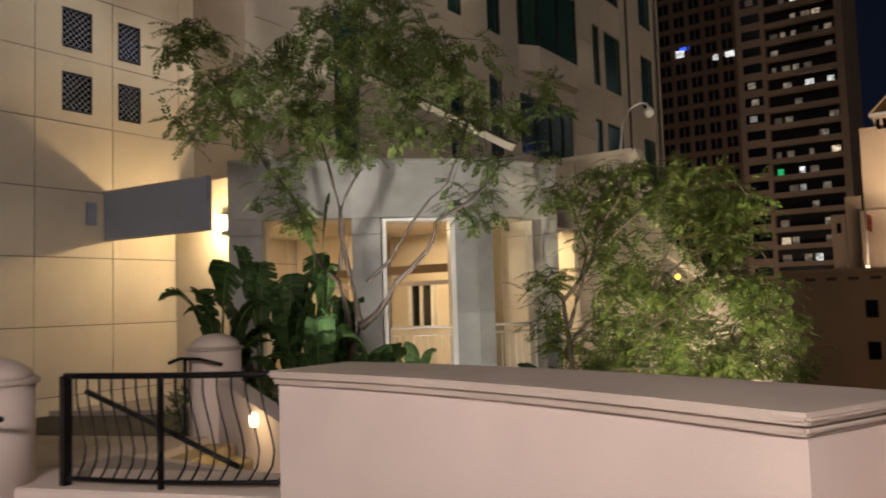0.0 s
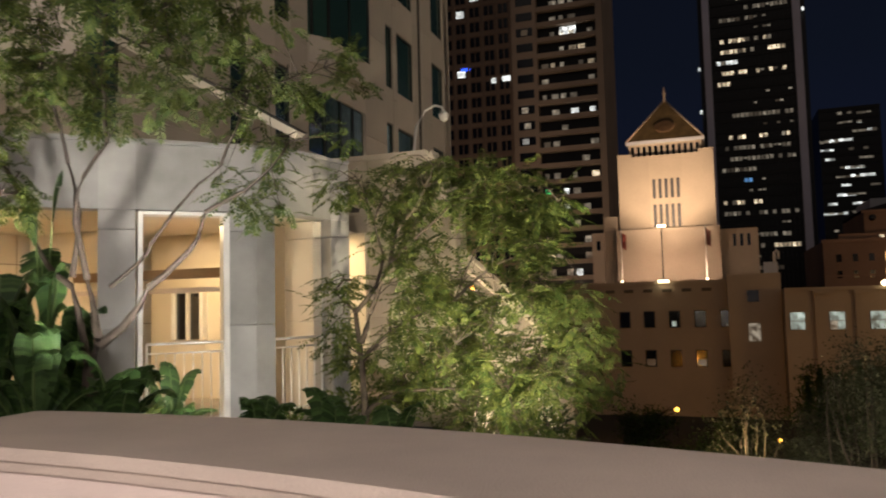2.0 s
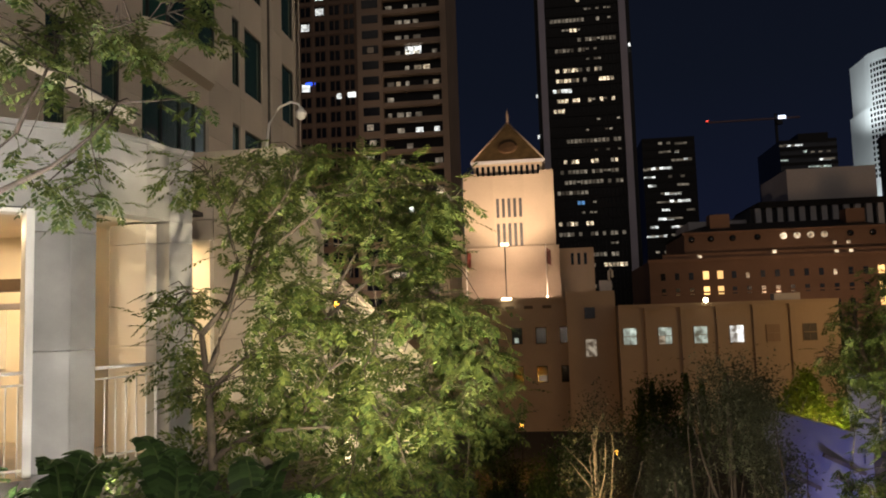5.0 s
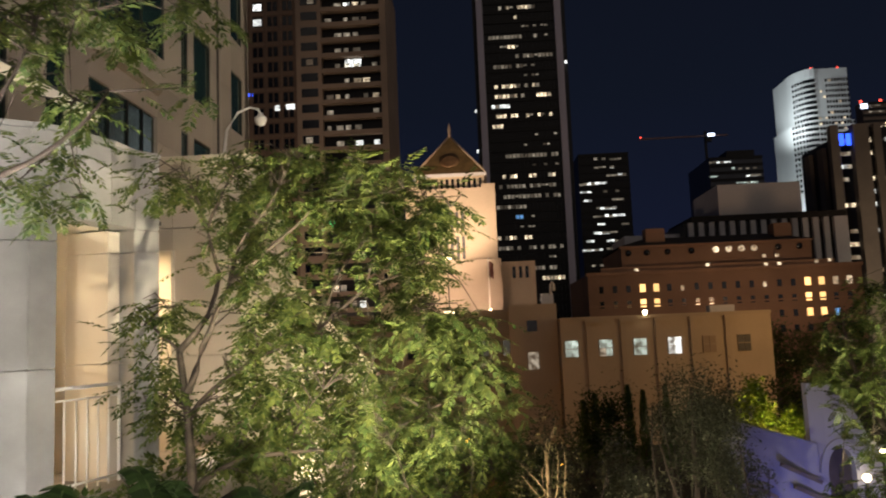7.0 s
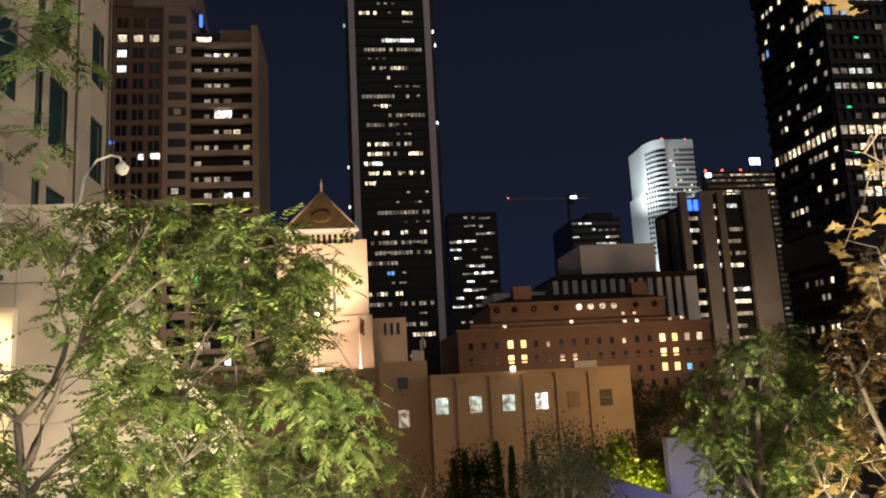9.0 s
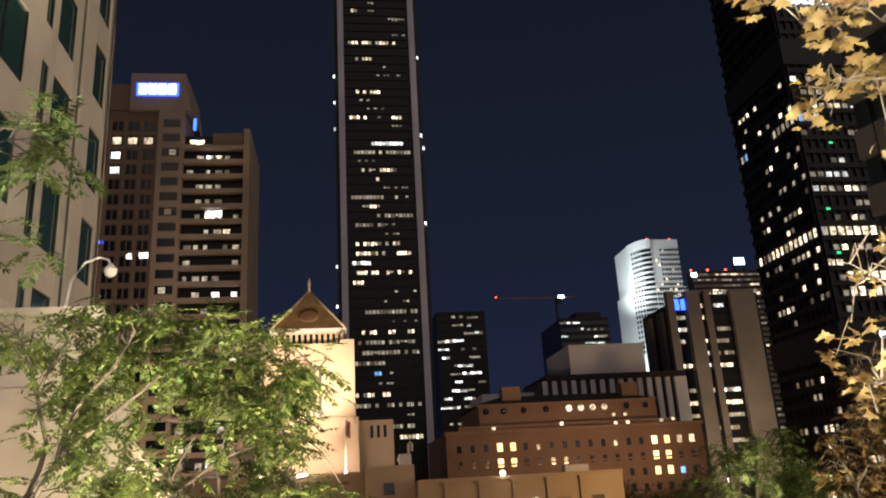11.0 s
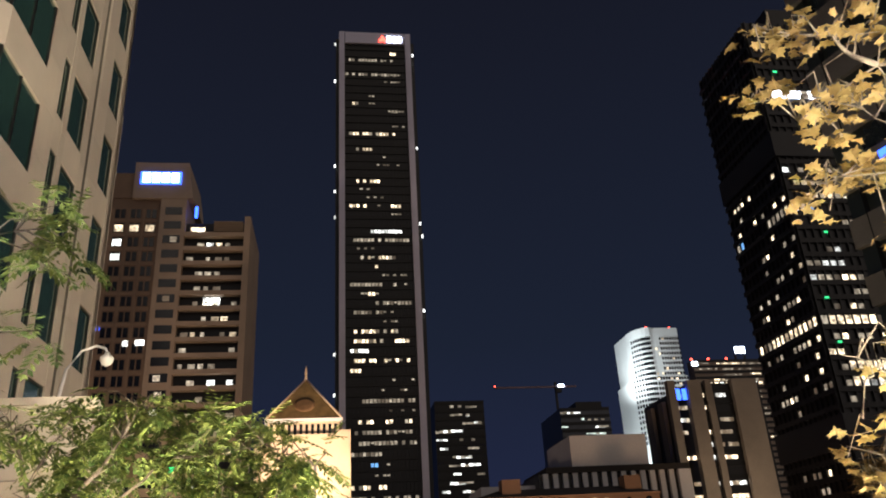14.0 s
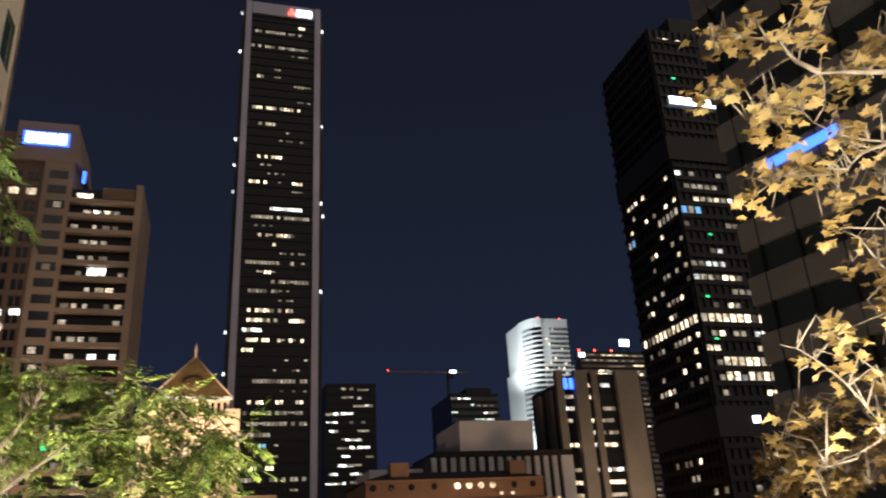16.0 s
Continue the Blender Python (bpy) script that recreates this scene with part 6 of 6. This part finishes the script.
def leaf_set(seed, n, spread, tall):
    r = random.Random(seed)
    out = []
    for k in range(n):
        a, h = k * 2.4 + r.uniform(-.4, .4), tall * r.uniform(0.42, 0.98)
        s = spread * r.uniform(0.5, 1.0) * (1.15 - 0.5 * h / tall)
        u, v = (s * math.cos(a), 0.35 * s * math.sin(a)) if tall > 2.7 else (s * math.cos(a), s * math.sin(a))
        out.append((0.8 * u - 0.6 * v, 0.6 * u + 0.8 * v, h, r.uniform(0.17, 0.25) * (1.45 if tall > 2.7 else 0.95)))
    return out


TALL, LOW = "tall plant with torn paddle leaves in the bed", "low plant with dark glossy leaves in the bed"
for k, (x, y, z, n, sp, h, lab) in enumerate(((-8.85, 11.05, -0.5, 9, 1.35, 3.3, TALL), (-8.5, 11.6, -0.5, 9, 1.4, 3.2, TALL), (-8.0, 12.5, -0.5, 7, 0.6, 4.5, TALL), (-7.9, 11.7, -0.5, 11, 1.2, 3.0, TALL),
        (-7.2, 11.6, -0.6, 14, 1.0, 2.5, LOW), (-6.6, 12.3, -0.7, 13, 1.0, 2.2, LOW), (-8.0, 13.0, -0.6, 12, 0.9, 2.6, LOW), (-5.2, 13.2, -1.0, 12, 0.9, 1.7, LOW), (-4.4, 13.7, -1.0, 13, 0.9, 1.7, LOW), (-3.7, 14.0, -1.1, 12, 0.9, 1.5, LOW), (-7.4, 14.3, -0.6, 11, 0.9, 1.5, LOW), (-3.3, 12.6, -1.1, 11, 1.0, 1.2, LOW))):
    big_plant(x, y, z, 80 + k, leaf_set(80 + k, n, sp, h), lab)


def shrub(x, y, z, r, h, seed, mat, n=900, leaf=0.11):
    rng = random.Random(seed)
    t = thing("shrub", "low leafy shrub in the planted bed", "shrub", (x, y, z), "bed shrubs")
    verts, faces = [], []
    for k in range(n):
        a, u = rng.uniform(0, 6.28), rng.random()
        rr = r * math.sqrt(rng.random()) * (1 - 0.5 * u)
        d = Vector((math.cos(a) * 0.7, math.sin(a) * 0.7, rng.uniform(-0.2, 0.9))).normalized()
        add_leaflet(verts, faces, Vector((rr * math.cos(a), rr * math.sin(a), h * u)), d, leaf * rng.uniform(0.6, 1.4), leaf * 0.32, Vector((rng.uniform(-.5, .5), rng.uniform(-.5, .5), 1)).normalized())
    bm = bmesh.new()
    for k in range(8):
        a = k * 0.785
        add_tube(bm, [(0, 0, 0), (0.3 * r * math.cos(a), 0.3 * r * math.sin(a), 0.5 * h), (0.7 * r * math.cos(a), 0.7 * r * math.sin(a), 0.9 * h)], [0.015, 0.01, 0.005], 4)
    part("stem", bm, BARK, t)
    part("foliage", mesh_from("foliage", verts, faces, mat), None, t)


for k, (x, y, z, r, h) in enumerate(((-8.6, 10.6, -0.55, 0.9, 0.95), (-7.6, 11.4, -0.55, 0.9, 1.0), (-6.6, 11.0, -0.6, 0.8, 0.8), (-7.4, 13.4, -0.5, 0.9, 0.8), (-6.4, 13.8, -1.0, 0.9, 1.0), (-5.4, 13.0, -1.1, 0.9, 0.9), (-6.3, 15.6, -1.1, 0.9, 1.1), (-4.0, 13.4, -1.1, 0.9, 0.8), (-3.2, 14.6, -1.1, 1.0, 0.8), (-6.1, 17.6, -1.1, 0.9, 1.2), (-9.6, 12.2, -0.5, 0.8, 0.9), (-8.6, 14.2, -0.5, 0.8, 0.7), (-4.2, 19.4, -1.1, 1.2, 1.3), (-2.9, 18.9, -1.3, 1.0, 1.0))):
    shrub(x, y, z, r, h, 60 + k, LEAF_DARK if k % 3 else LEAF_GREEN)

# ---- lower garden: purple-lit curved wall, lamps ----
PURPLE = material("pale_painted_wall", (0.27, 0.27, 0.33), 0.7, 0, 0.06, 0.5, 0.03, 20)
cw = thing("curved_wall", "curved pale wall with raked slots under violet light", "wall")
bm = bmesh.new()
NA = 22
ring = []
for k in range(NA + 1):
    a = radians(-75 + 73 * k / NA)
    x, y = 10.0 + 3.0 * math.sin(a), 38.6 - 2.6 * math.cos(a)
    top = -2.12 - 0.72 * (k / NA) ** 1.8
    ring.append((bm.verts.new((x, y, -16)), bm.verts.new((x, y, top)), bm.verts.new((x * 0.93 + 0.7, y + 0.35, top)), bm.verts.new((x * 0.93 + 0.7, y + 0.35, -16))))
for p, q in zip(ring, ring[1:]):
    for i in range(3):
        bm.faces.new((p[i], q[i], q[i + 1], p[i + 1]))
bmesh.ops.recalc_face_normals(bm, faces=bm.faces[:])
part("wall", bm, PURPLE, cw)
for k, (x, y, z) in enumerate(((9.25, 36.0, -3.85), (9.65, 35.95, -4.62), (8.2, 36.45, -4.6), (10.3, 35.98, -5.3))):
    part("slot", boxes((-0.75, 0.75, -0.12, 0.06, -0.07, 0.07)), JOINT, cw).matrix_basis = pose(x, y, z, 0, 26, 0)
arch = thing("arched_wall", "tall pale garden wall with an arched opening under violet light", "wall")
AX, AZ = 10.75, -3.85
curve = [(AX - 0.48 * math.cos(radians(a)), AZ + 0.85 * math.sin(radians(a))) for a in range(0, 181, 12)]
part("wall_face", front_slab(36.1, 36.5, [(9.72, -16), (AX - 0.48, -16), (AX - 0.48, AZ), (AX - 0.48, -0.76), (9.72, -0.72)]), PURPLE, arch)
part("wall_face", front_slab(36.1, 36.5, curve + [(AX + 0.48, -1.55), (11.0, -1.1), (10.65, -0.8), (AX - 0.48, -0.76)]), PURPLE, arch)
part("wall_face", front_slab(36.1, 36.5, [(AX + 0.48, -16), (17.5, -16), (17.5, -3.3), (14.0, -3.2), (12.2, -3.0), (11.8, -2.75), (11.5, -2.1), (AX + 0.48, -1.55)]), PURPLE, arch)
outer = [(AX - 0.78 * math.cos(radians(a)), AZ + 1.16 * math.sin(radians(a))) for a in range(0, 181, 12)]
inner_ring = [(AX - 0.56 * math.cos(radians(a)), AZ + 0.93 * math.sin(radians(a))) for a in range(180, -1, -12)]
part("arch_moulding", front_slab(36.02, 36.098, outer + inner_ring), PURPLE, arch)
# dark sheet behind the arch stands in for its shaded depth
part("niche_back", front_slab(36.95, 37.1, [(9.9, -16), (11.6, -16), (11.6, -2.7), (9.9, -2.7)]), JOINT, arch)


def garden_lamp(x, y, z, mat, r, label, foot=-16):
    t = thing("garden_lamp", label, "lamp", (x, y, z), "garden lamps")
    part("globe", lathe([(0.01, -r), (r * 0.7, -r * 0.7), (r, 0), (r * 0.7, r * 0.7), (0.01, r)], 12), mat, t)
    part("pole", tube([(0, 0, foot - z), (0, 0, -r)], 0.05, 6), FRAME, t)


garden_lamp(9.65, 45.66, -3.41, LAMP_GLASS, 0.16, "small warm garden lamp on a pole")
garden_lamp(11.45, 35.85, -4.05, LAMP_GLASS, 0.15, "small warm garden lamp on a pole")
garden_lamp(12.11, 35.9, -3.15, LAMP_GLASS, 0.10, "small warm garden lamp on a pole")
garden_lamp(-4.44, 95.7, -10.46, LAMP_ORANGE, 0.26, "orange sodium street lamp")
garden_lamp(5.93, 95.6, -13.5, LAMP_ORANGE, 0.24, "orange sodium street lamp")
garden_lamp(-5.5, 23.4, 2.06, LAMP_ORANGE, 0.07, "orange lamp behind the foliage", -1)
